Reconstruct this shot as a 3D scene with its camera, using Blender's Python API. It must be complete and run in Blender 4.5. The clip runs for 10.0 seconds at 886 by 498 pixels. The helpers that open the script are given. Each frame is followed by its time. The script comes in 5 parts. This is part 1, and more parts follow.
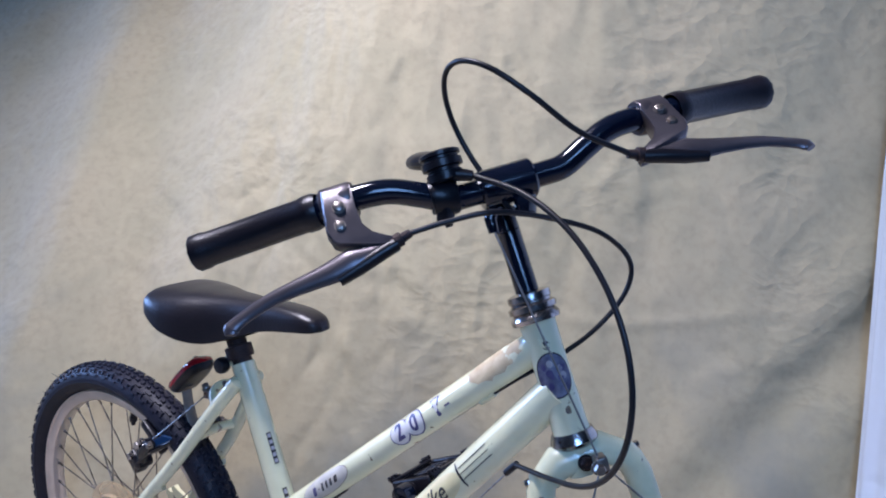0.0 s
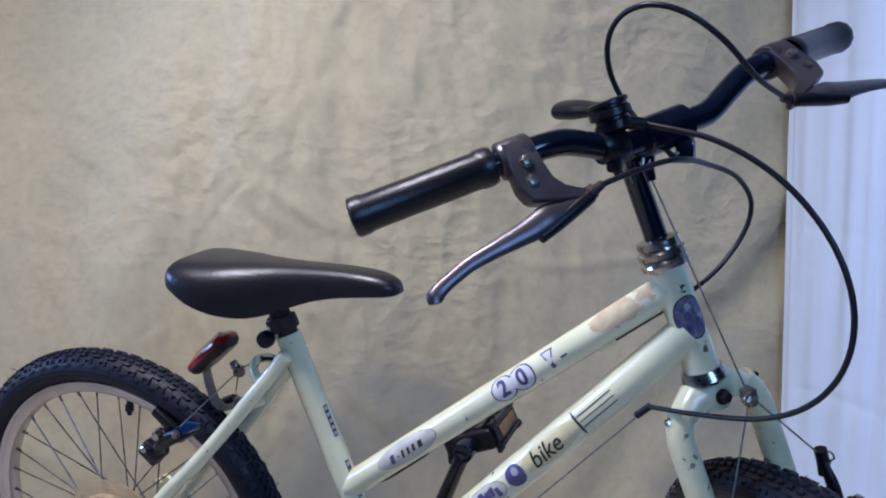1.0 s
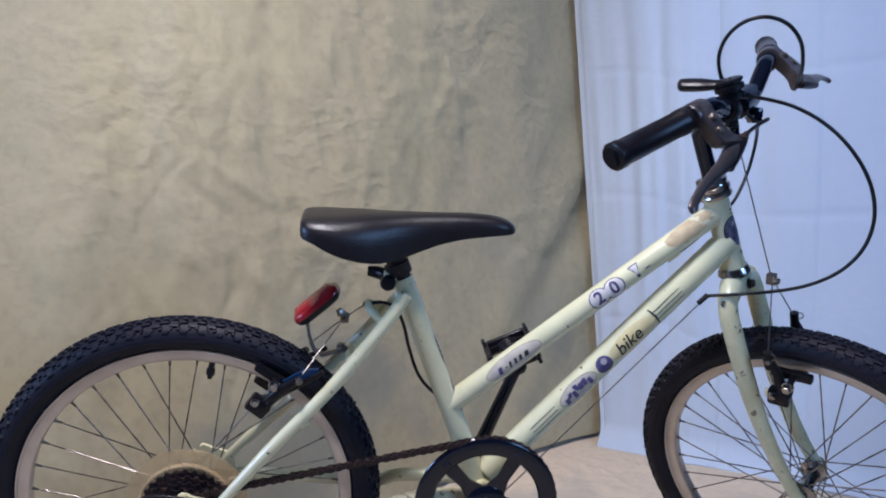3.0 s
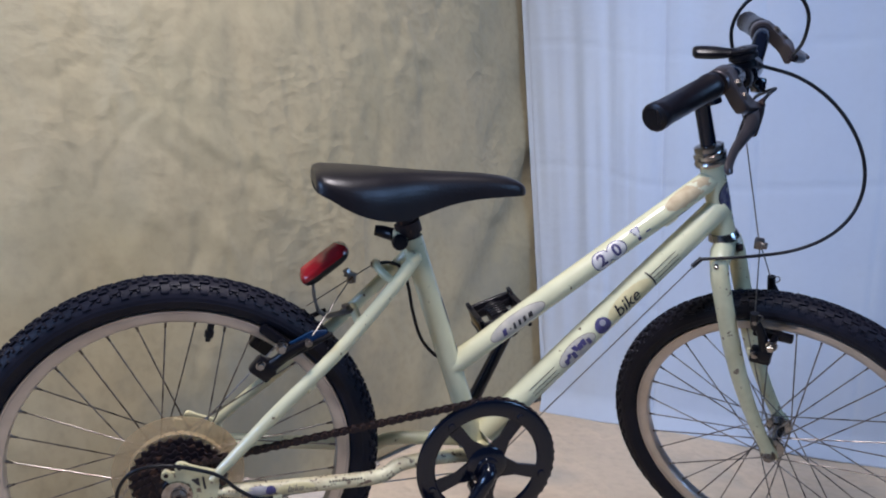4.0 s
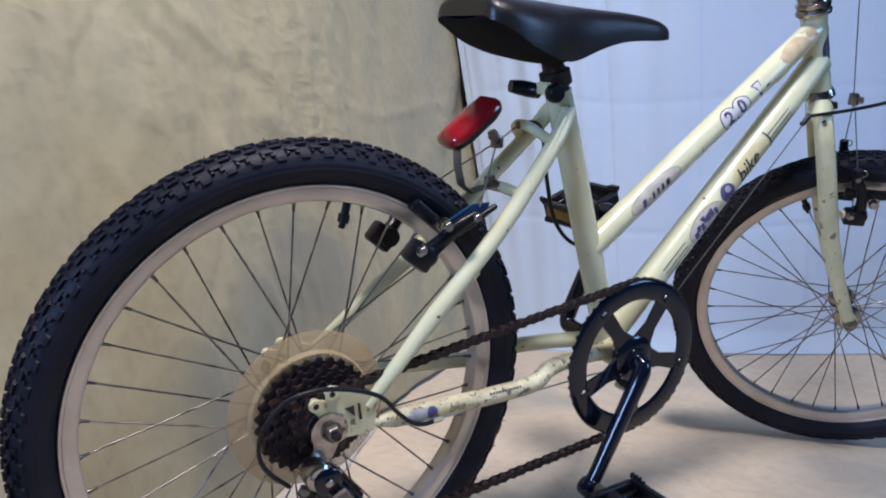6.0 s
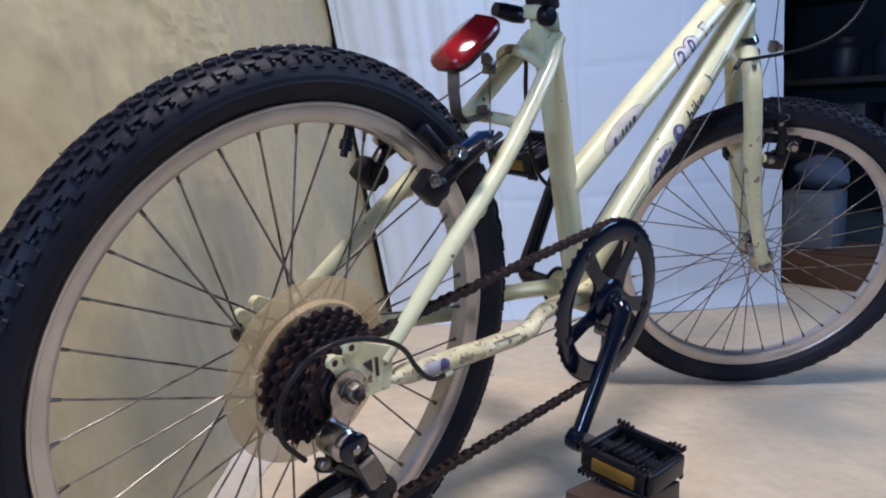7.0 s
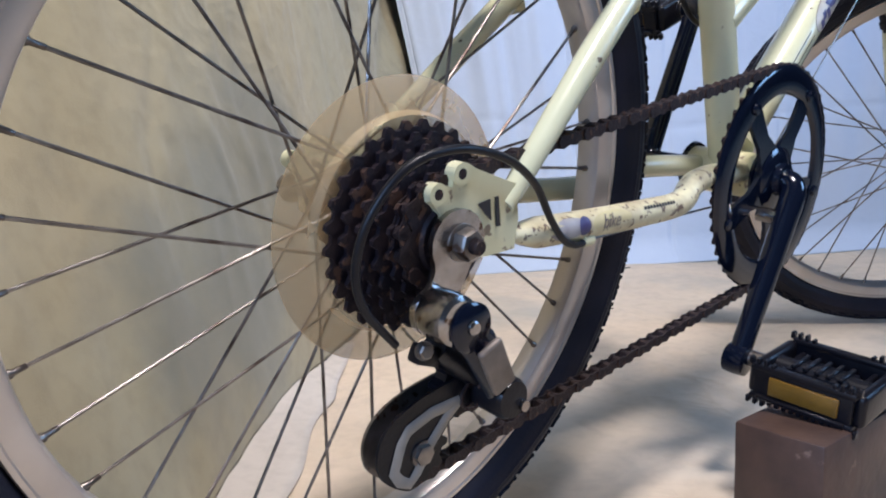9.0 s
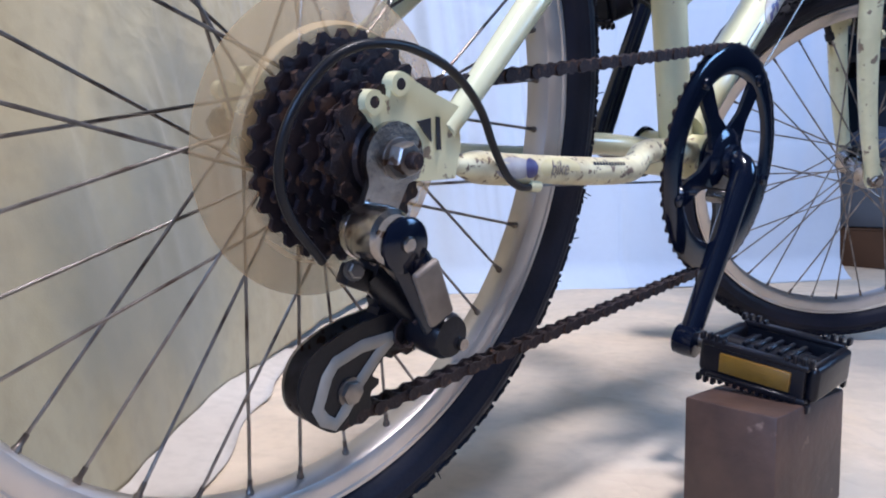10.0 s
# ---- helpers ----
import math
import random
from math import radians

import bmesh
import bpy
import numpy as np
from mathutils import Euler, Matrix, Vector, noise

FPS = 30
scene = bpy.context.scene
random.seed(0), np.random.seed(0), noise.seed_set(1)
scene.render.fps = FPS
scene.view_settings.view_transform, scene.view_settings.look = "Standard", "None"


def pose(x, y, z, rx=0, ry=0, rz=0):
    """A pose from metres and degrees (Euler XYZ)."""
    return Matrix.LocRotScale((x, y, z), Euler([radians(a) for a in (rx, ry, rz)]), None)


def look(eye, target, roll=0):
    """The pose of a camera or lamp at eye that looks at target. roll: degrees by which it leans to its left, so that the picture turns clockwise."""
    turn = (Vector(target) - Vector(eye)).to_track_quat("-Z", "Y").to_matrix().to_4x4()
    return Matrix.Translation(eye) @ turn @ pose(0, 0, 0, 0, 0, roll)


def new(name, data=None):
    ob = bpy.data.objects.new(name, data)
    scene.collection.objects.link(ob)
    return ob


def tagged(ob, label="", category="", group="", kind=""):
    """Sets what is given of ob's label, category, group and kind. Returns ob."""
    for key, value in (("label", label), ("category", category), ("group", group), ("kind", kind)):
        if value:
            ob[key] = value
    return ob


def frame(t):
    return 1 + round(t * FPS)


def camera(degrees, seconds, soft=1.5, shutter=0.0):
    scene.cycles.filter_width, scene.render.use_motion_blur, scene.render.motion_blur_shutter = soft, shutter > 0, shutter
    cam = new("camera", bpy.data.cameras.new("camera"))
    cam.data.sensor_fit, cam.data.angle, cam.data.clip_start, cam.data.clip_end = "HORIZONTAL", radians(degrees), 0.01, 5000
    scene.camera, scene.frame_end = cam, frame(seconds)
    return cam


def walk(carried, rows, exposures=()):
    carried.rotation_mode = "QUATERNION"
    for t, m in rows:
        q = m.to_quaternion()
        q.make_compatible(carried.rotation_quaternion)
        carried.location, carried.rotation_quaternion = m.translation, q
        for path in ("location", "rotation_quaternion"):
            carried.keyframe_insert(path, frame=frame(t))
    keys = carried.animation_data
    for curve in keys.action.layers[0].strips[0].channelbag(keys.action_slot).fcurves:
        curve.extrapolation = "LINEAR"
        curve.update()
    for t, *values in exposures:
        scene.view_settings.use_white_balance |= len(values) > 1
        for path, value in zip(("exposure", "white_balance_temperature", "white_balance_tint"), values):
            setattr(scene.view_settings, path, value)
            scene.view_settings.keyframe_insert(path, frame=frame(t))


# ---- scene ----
cam = camera(58.88, 10.0, 2.0)
PATH = [
    (0, (1.0840, -0.7099, 0.7891), (0.0418, 0.6795, 0.6795), 2.80),
    (0.5, (0.9439, -0.8135, 0.8004), (0.1592, 0.7308, 0.6351), 1.00),
    (1, (0.8100, -0.8369, 0.7830), (0.1479, 0.7586, 0.5742), 0.70),
    (1.5, (0.6682, -0.9013, 0.7726), (0.1705, 0.7560, 0.5925), 0.80),
    (2, (0.5272, -1.0396, 0.7891), (0.3315, 0.6655, 0.5063), 4.30),
    (2.2, (0.4715, -1.0962, 0.7804), (0.3558, 0.6220, 0.5281), 2.40),
    (3.3, (0.1931, -1.1153, 0.7134), (0.4655, 0.5925, 0.5211), 1.70),
    (3.5, (0.1653, -1.0945, 0.7064), (0.5072, 0.5986, 0.4950), 2.50),
    (4, (0.0879, -1.0745, 0.7030), (0.5063, 0.5968, 0.4567), 2.40),
    (4.5, (-0.0557, -1.0240, 0.6882), (0.5498, 0.5899, 0.4515), 1.60),
    (5, (-0.1540, -0.9979, 0.6577), (0.4428, 0.6151, 0.3906), 1.30),
    (5.5, (-0.2166, -0.8787, 0.5820), (0.4872, 0.6890, 0.3080), 1.10),
    (5.7, (-0.2358, -0.8308, 0.5568), (0.5342, 0.7073, 0.2932), 0.40),
    (6.8, (-0.3463, -0.6186, 0.4524), (0.8065, 0.6647, 0.2192), -0.90),
    (7, (-0.3680, -0.5907, 0.4507), (0.8387, 0.6368, 0.1992), -1.00),
    (7.5, (-0.3758, -0.5185, 0.3976), (0.8700, 0.6708, 0.1488), -1.80),
    (8, (-0.3088, -0.4385, 0.3567), (0.8230, 0.8648, 0.1383), -3.10),
    (8.5, (-0.2471, -0.3993, 0.3210), (0.7795, 0.9796, 0.0522), -3.50),
    (9, (-0.2749, -0.4019, 0.3080), (0.8683, 0.8822, 0.0391), -2.20),
    (9.5, (-0.2723, -0.3915, 0.2601), (0.9744, 0.8091, 0.0792), -0.40),
    (10, (-0.2549, -0.3924, 0.2375), (0.9718, 0.8317, 0.0792), -0.40),
]
EXPOSURE = [(0.0, 0.02, 5080, 25), (0.5, -0.14, 5140, 23), (2.0, -0.32, 5050, 24), (3.5, -0.45, 5500, 20), (4.5, -0.50, 5530, 20), (5.5, -0.31, 5470, 19), (7.0, -0.24, 5620, 18), (8.5, -0.12, 6050, 17), (9.5, 0.16, 5120, 19), (10.0, 0.23, 5280, 20)]
walk(cam, [(t, look(eye, target, roll)) for t, eye, target, roll in PATH], EXPOSURE)

# ---- world and lights ----
world = bpy.data.worlds.new("world")
world.use_nodes = True
scene.world = world
world.node_tree.nodes["Background"].inputs[0].default_value = (0.58, 0.72, 1.0, 1)
world.node_tree.nodes["Background"].inputs[1].default_value = 0.24


def area_lamp(name, eye, target, sx, sy, watts, colour):
    data = bpy.data.lights.new(name, "AREA")
    data.shape, data.size, data.size_y, data.energy, data.color = "RECTANGLE", sx, sy, watts, colour
    ob = new(name, data)
    ob.matrix_world = look(eye, target)
    return ob


lamp = area_lamp("ceiling_lamp", (0.06, -0.62, 2.25), (0.36, 0.62, 0.24), 0.36, 0.36, 26, (1.0, 0.885, 0.73))
lamp.data.spread = radians(106)
area_lamp("window_daylight", (2.75, -2.42, 1.75), (0.4, 0.3, 0.6), 1.15, 1.15, 44, (0.40, 0.68, 1.0))
area_lamp("window_daylight", (-3.9, -1.25, 1.55), (-0.6, 0.0, 0.5), 1.1, 1.0, 112, (0.46, 0.68, 1.0))

# ---- materials ----


def material(name, base, rough=0.5, metal=0.0, other=None, scale=30.0, amount=0.5, bump=0.0, bump_scale=200.0,
             coat=0.0, spots=None, spot_scale=60.0, spot_cut=0.68, spec=0.5):
    """A principled surface whose colour drifts between two tones, with optional sharp-edged spots and fine relief."""
    m = bpy.data.materials.new(name)
    m.use_nodes = True
    nt = m.node_tree
    b = nt.nodes["Principled BSDF"]
    b.inputs["Roughness"].default_value, b.inputs["Metallic"].default_value = rough, metal
    b.inputs["Coat Weight"].default_value = coat
    b.inputs["Coat Roughness"].default_value = 0.12
    b.inputs["Specular IOR Level"].default_value = spec
    tc = nt.nodes.new("ShaderNodeTexCoord")
    n1 = nt.nodes.new("ShaderNodeTexNoise")
    n1.inputs["Scale"].default_value, n1.inputs["Detail"].default_value = scale, 6.0
    nt.links.new(tc.outputs["Object"], n1.inputs["Vector"])
    mix = nt.nodes.new("ShaderNodeMix")
    mix.data_type = "RGBA"
    ramp = nt.nodes.new("ShaderNodeMapRange")
    ramp.inputs["From Min"].default_value, ramp.inputs["From Max"].default_value = 0.35, 0.65
    ramp.inputs["To Max"].default_value = amount
    nt.links.new(n1.outputs["Fac"], ramp.inputs["Value"])
    nt.links.new(ramp.outputs["Result"], mix.inputs["Factor"])
    mix.inputs["A"].default_value = (*base, 1)
    mix.inputs["B"].default_value = (*(other or base), 1)
    colour = mix.outputs["Result"]
    if spots:
        n2 = nt.nodes.new("ShaderNodeTexNoise")
        n2.inputs["Scale"].default_value, n2.inputs["Detail"].default_value = spot_scale, 4.0
        nt.links.new(tc.outputs["Object"], n2.inputs["Vector"])
        cut = nt.nodes.new("ShaderNodeMapRange")
        cut.inputs["From Min"].default_value, cut.inputs["From Max"].default_value = spot_cut, spot_cut + 0.03
        nt.links.new(n2.outputs["Fac"], cut.inputs["Value"])
        mix2 = nt.nodes.new("ShaderNodeMix")
        mix2.data_type = "RGBA"
        nt.links.new(cut.outputs["Result"], mix2.inputs["Factor"])
        nt.links.new(colour, mix2.inputs["A"])
        mix2.inputs["B"].default_value = (*spots, 1)
        colour = mix2.outputs["Result"]
    nt.links.new(colour, b.inputs["Base Color"])
    if bump:
        n3 = nt.nodes.new("ShaderNodeTexNoise")
        n3.inputs["Scale"].default_value, n3.inputs["Detail"].default_value = bump_scale, 5.0
        nt.links.new(tc.outputs["Object"], n3.inputs["Vector"])
        bp = nt.nodes.new("ShaderNodeBump")
        bp.inputs["Strength"].default_value, bp.inputs["Distance"].default_value = bump, 0.002
        nt.links.new(n3.outputs["Fac"], bp.inputs["Height"])
        nt.links.new(bp.outputs["Normal"], b.inputs["Normal"])
    return m


PAINT = material("frame_paint", (0.70, 0.69, 0.46), 0.26, 0, (0.57, 0.56, 0.36), 18, 0.7, 0.05, 60, 0.45, (0.16, 0.12, 0.08), 70, 0.690)
PAINT_WORN = material("worn_paint", (0.71, 0.67, 0.42), 0.34, 0, (0.58, 0.54, 0.32), 40, 0.8, 0.10, 90, 0.1, (0.24, 0.18, 0.12), 85, 0.630)
PAINT_CHIPPED = material("chipped_paint", (0.70, 0.65, 0.42), 0.42, 0, (0.42, 0.34, 0.20), 60, 0.75, 0.15, 120, 0.0, (0.15, 0.10, 0.07), 150, 0.600)
BLACK_PAINT = material("black_paint", (0.003, 0.005, 0.013), 0.12, 0, (0.005, 0.007, 0.016), 30, 0.5, 0.03, 80, 0.0, spec=0.5)
BLACK_PLASTIC = material("black_plastic", (0.005, 0.005, 0.008), 0.32, 0, (0.011, 0.010, 0.013), 45, 0.7, 0.12, 350, spec=0.25)
GREY_LEVER = material("dull_grey_alloy", (0.105, 0.093, 0.102), 0.34, 0.65, (0.065, 0.057, 0.063), 28, 0.8, 0.08, 250)
GRIP_RUBBER = material("grip_rubber", (0.006, 0.005, 0.008), 0.33, 0, (0.012, 0.010, 0.013), 25, 0.8, 0.2, 400, spec=0.35)
TYRE_RUBBER = material("tyre_rubber", (0.008, 0.009, 0.017), 0.52, 0, (0.015, 0.014, 0.024), 22, 0.7, 0.25, 260, 0, (0.045, 0.040, 0.042), 26, 0.72, spec=0.22)
RIM_ALLOY = material("rim_alloy", (0.62, 0.57, 0.53), 0.32, 0.75, (0.46, 0.41, 0.37), 16, 0.8, 0.06, 300)
SPOKE_STEEL = material("spoke_steel", (0.36, 0.33, 0.30), 0.33, 0.80, (0.070, 0.050, 0.040), 34, 1.0, 0.15, 500)
CHROME = material("chrome", (0.50, 0.48, 0.47), 0.20, 1.0, (0.28, 0.25, 0.23), 70, 0.9, 0.12, 260, 0, (0.12, 0.08, 0.06), 90, 0.63)
STEEL = material("dull_steel", (0.29, 0.265, 0.24), 0.36, 0.9, (0.15, 0.125, 0.11), 80, 0.8, 0.1, 300, 0, (0.10, 0.06, 0.04), 120, 0.62)
RUST = material("rusty_steel", (0.034, 0.020, 0.018), 0.60, 0.45, (0.018, 0.011, 0.013), 120, 0.9, 0.4, 600, 0, (0.09, 0.045, 0.028), 160, 0.63)
SPROCKET = material("oily_steel", (0.026, 0.016, 0.019), 0.48, 0.4, (0.010, 0.008, 0.014), 90, 0.9, 0.3, 400, 0, (0.085, 0.046, 0.032), 110, 0.58)
TRIM_BEIGE = material("worn_beige", (0.31, 0.285, 0.25), 0.5, 0, (0.22, 0.20, 0.175), 60, 0.8, 0.1, 300)
CAGE_GREY = material("worn_grey", (0.20, 0.162, 0.128), 0.5, 0.2, (0.12, 0.095, 0.075), 60, 0.8, 0.1, 300)
DISC_PLASTIC = material("yellowed_plastic", (0.60, 0.43, 0.22), 0.38, 0, (0.50, 0.35, 0.17), 22, 0.8, 0.04, 120)
DISC_PLASTIC.node_tree.nodes["Principled BSDF"].inputs["Alpha"].default_value = 0.43
RED_LENS = material("red_lens", (0.27, 0.010, 0.014), 0.13, 0, (0.18, 0.006, 0.010), 40, 0.5, 0.1, 500, 0.6)
AMBER_LENS = material("amber_lens", (0.20, 0.105, 0.012), 0.28, 0, (0.15, 0.075, 0.009), 60, 0.7, 0.25, 700)
SADDLE_VINYL = material("saddle_vinyl", (0.006, 0.005, 0.008), 0.37, 0, (0.011, 0.009, 0.012), 35, 0.7, 0.22, 260, spec=0.5)
CABLE_BLACK = material("cable_housing", (0.007, 0.007, 0.010), 0.40, 0, (0.012, 0.012, 0.015), 50, 0.5, spec=0.3)
WIRE = material("cable_wire", (0.26, 0.25, 0.24), 0.35, 0.9, (0.16, 0.15, 0.14), 150, 0.7)
BLUE_PLASTIC = material("blue_plastic", (0.008, 0.035, 0.10), 0.3, 0, (0.01, 0.035, 0.1), 60, 0.5)
DECAL_PURPLE = material("decal_purple", (0.045, 0.038, 0.125), 0.4, 0, (0.10, 0.09, 0.19), 90, 0.8)
DECAL_GREY = material("decal_grey", (0.30, 0.29, 0.32), 0.4, 0, (0.42, 0.41, 0.41), 90, 0.7)
DECAL_WHITE = material("decal_white", (0.62, 0.60, 0.58), 0.4, 0, (0.52, 0.5, 0.5), 90, 0.7)
DECAL_CREAM = material("decal_cream", (0.62, 0.55, 0.30), 0.4, 0, (0.55, 0.48, 0.26), 90, 0.7)
DECAL_PALE = material("decal_pale", (0.50, 0.47, 0.39), 0.4, 0, (0.38, 0.35, 0.32), 70, 0.8)
DECAL_BROWN = material("decal_brown", (0.16, 0.13, 0.12), 0.4, 0, (0.30, 0.27, 0.20), 90, 0.8)
DECAL_BLACK = material("decal_black", (0.02, 0.018, 0.022), 0.4)
SCUFF = material("scuffed_primer", (0.44, 0.34, 0.20), 0.6, 0, (0.55, 0.47, 0.29), 70, 0.9, 0.2, 200, 0, (0.60, 0.60, 0.42), 60, 0.60)


def cloth(name, base, other, weave, creases, crumple, stain=None, stain_from=0.52, turn=0.5, mottle=1.0, upper=False, rough=0.92, spec=0.15):
    """Woven cloth: thread grain, mottled dye, long creases, patches of fine crumples and, if asked, soft-edged stains."""
    m = material(name, base, rough, 0, other, 4.0, 0.9, 0, spec=spec)
    nt = m.node_tree
    b = nt.nodes["Principled BSDF"]
    b.inputs["Sheen Weight"].default_value = 0.12
    tc = nt.nodes.new("ShaderNodeTexCoord")

    def noise_node(scale, detail, kind="FBM", distortion=0.0, stretch=None):
        n = nt.nodes.new("ShaderNodeTexNoise")
        n.noise_type = kind
        n.inputs["Scale"].default_value, n.inputs["Detail"].default_value, n.inputs["Distortion"].default_value = scale, detail, distortion
        src = tc.outputs["Object"]
        if stretch:
            mp = nt.nodes.new("ShaderNodeMapping")
            mp.inputs["Scale"].default_value, mp.inputs["Rotation"].default_value = stretch, (0.4, turn, 0.7)
            nt.links.new(src, mp.inputs["Vector"])
            src = mp.outputs["Vector"]
        nt.links.new(src, n.inputs["Vector"])
        return n.outputs["Fac"]

    def ranged(value, lo, hi, to=1.0):
        r = nt.nodes.new("ShaderNodeMapRange")
        r.inputs["From Min"].default_value, r.inputs["From Max"].default_value, r.inputs["To Max"].default_value = lo, hi, to
        nt.links.new(value, r.inputs["Value"])
        return r.outputs["Result"]

    def times(a, c):
        n = nt.nodes.new("ShaderNodeMath")
        n.operation = "MULTIPLY"
        nt.links.new(a, n.inputs[0])
        nt.links.new(c, n.inputs[1])
        return n.outputs[0]

    def tint(factor, colour):
        src = b.inputs["Base Color"].links[0].from_socket
        mx = nt.nodes.new("ShaderNodeMix")
        mx.data_type = "RGBA"
        nt.links.new(factor, mx.inputs["Factor"])
        nt.links.new(src, mx.inputs["A"])
        mx.inputs["B"].default_value = (*colour, 1)
        nt.links.new(mx.outputs["Result"], b.inputs["Base Color"])

    tint(ranged(noise_node(60.0, 4.0), 0.45, 0.75, 0.5 * mottle), [c * 0.72 for c in base])
    tint(ranged(noise_node(16.0, 5.0, "FBM", 0.8), 0.52, 0.72, 0.28 * mottle), [min(1.0, c * 1.22) for c in base])
    sep = nt.nodes.new("ShaderNodeSeparateXYZ")
    nt.links.new(tc.outputs["Object"], sep.inputs[0])
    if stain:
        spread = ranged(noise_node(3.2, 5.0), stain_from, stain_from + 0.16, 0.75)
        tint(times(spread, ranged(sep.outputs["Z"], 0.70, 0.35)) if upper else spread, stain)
    patches = ranged(noise_node(2.6, 2.0), 0.36, 0.60)

    def facets(scale, stretch):
        """Crumples: flat facets that meet in straight creases."""
        n = nt.nodes.new("ShaderNodeTexVoronoi")
        n.inputs["Scale"].default_value, n.inputs["Randomness"].default_value = scale, 1.0
        n.inputs["Detail"].default_value = 1.0
        mp, wob, add = nt.nodes.new("ShaderNodeMapping"), nt.nodes.new("ShaderNodeTexNoise"), nt.nodes.new("ShaderNodeVectorMath")
        mp.inputs["Scale"].default_value, mp.inputs["Rotation"].default_value = stretch, (0.4, turn, 0.7)
        wob.inputs["Scale"].default_value = 7.0
        add.operation = "MULTIPLY_ADD"
        add.inputs[1].default_value = (0.10, 0.10, 0.10)
        nt.links.new(tc.outputs["Object"], wob.inputs["Vector"])
        nt.links.new(wob.outputs["Color"], add.inputs[0])
        nt.links.new(tc.outputs["Object"], add.inputs[2])
        nt.links.new(add.outputs[0], mp.inputs["Vector"])
        nt.links.new(mp.outputs["Vector"], n.inputs["Vector"])
        return n.outputs["Distance"]

    fine = times(facets(22.0, (1.0, 0.8, 1.4)), patches)
    fine = times(fine, ranged(sep.outputs["Z"], 0.10, 0.60)) if upper else fine
    last = None
    for value, strength, distance in ((noise_node(weave, 3.0), 0.35, 0.0006), (fine, crumple, 0.012),
                                      (noise_node(4.0, 4.0, "RIDGED_MULTIFRACTAL", 0.9, (1.0, 1.0, 0.55)), creases, 0.012)):
        bp = nt.nodes.new("ShaderNodeBump")
        bp.inputs["Strength"].default_value, bp.inputs["Distance"].default_value = strength, distance
        nt.links.new(value, bp.inputs["Height"])
        if last:
            nt.links.new(last, bp.inputs["Normal"])
        last = bp.outputs["Normal"]
    nt.links.new(last, b.inputs["Normal"])
    return m


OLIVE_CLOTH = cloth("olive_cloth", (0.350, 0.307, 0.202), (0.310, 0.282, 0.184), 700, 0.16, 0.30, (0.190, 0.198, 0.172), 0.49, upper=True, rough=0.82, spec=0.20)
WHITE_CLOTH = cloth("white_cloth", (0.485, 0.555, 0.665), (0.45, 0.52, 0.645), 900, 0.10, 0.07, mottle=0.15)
HEM_CLOTH = cloth("pale_hem_cloth", (0.54, 0.49, 0.43), (0.47, 0.43, 0.38), 900, 0.15, 0.20)
FLOOR_CLOTH = cloth("cream_cloth", (0.62, 0.51, 0.38), (0.55, 0.46, 0.35), 800, 0.22, 0.40, (0.36, 0.34, 0.29), 0.52)
CONCRETE = material("concrete", (0.20, 0.19, 0.18), 0.85, 0, (0.15, 0.145, 0.14), 4, 0.8, 0.3, 60)
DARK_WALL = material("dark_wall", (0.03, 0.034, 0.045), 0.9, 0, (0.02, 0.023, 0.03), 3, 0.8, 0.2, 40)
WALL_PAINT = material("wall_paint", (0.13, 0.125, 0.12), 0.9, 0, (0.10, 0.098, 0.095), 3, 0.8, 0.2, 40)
BLOCK_WOOD = material("dark_wood", (0.082, 0.045, 0.031), 0.50, 0, (0.045, 0.025, 0.020), 24, 0.95, 0.35, 90, 0, (0.17, 0.11, 0.08), 34, 0.68)

# ---- mesh helpers ----


def mesh_from(vs, fs, smooth=True):
    me = bpy.data.meshes.new("mesh")
    me.from_pydata([tuple(v) for v in vs], [], fs)
    me.update()
    if smooth:
        me.polygons.foreach_set("use_smooth", [True] * len(me.polygons))
        me.set_sharp_from_angle(angle=radians(38))
    return me


def part(name, shape, mat, parent, label="", pose_=None, smooth=True):
    """Links a shape (bmesh, mesh or lists of corners and faces) as one mesh under a thing or a part."""
    if isinstance(shape, bmesh.types.BMesh):
        me = bpy.data.meshes.new(name)
        shape.to_mesh(me)
        shape.free()
        if smooth:
            me.polygons.foreach_set("use_smooth", [True] * len(me.polygons))
            me.set_sharp_from_angle(angle=radians(38))
    elif isinstance(shape, tuple):
        me = mesh_from(*shape, smooth)
    else:
        me = shape
    if mat and not me.materials:
        me.materials.append(mat)
    ob = new(name, me)
    ob.parent = parent
    if pose_ is not None:
        ob.matrix_local = pose_
    if label:
        tagged(ob, label)
    return ob


def join(*shapes):
    vs, fs = [], []
    for v, f in shapes:
        k = len(vs)
        vs += [Vector(p) for p in v]
        fs += [[i + k for i in face] for face in f]
    return vs, fs


def moved(shape, m):
    return [m @ Vector(v) for v in shape[0]], shape[1]


def smooth_path(pts, steps=8):
    """A Catmull-Rom curve through the points."""
    p = [Vector(q) for q in pts]
    p = [2 * p[0] - p[1]] + p + [2 * p[-1] - p[-2]]
    out = []
    for i in range(1, len(p) - 2):
        for k in range(steps):
            t = k / steps
            out.append(0.5 * (2 * p[i] + (p[i + 1] - p[i - 1]) * t + (2 * p[i - 1] - 5 * p[i] + 4 * p[i + 1] - p[i + 2]) * t * t
                              + (3 * p[i] - p[i - 1] - 3 * p[i + 1] + p[i + 2]) * t ** 3))
    return out + [p[-2]]


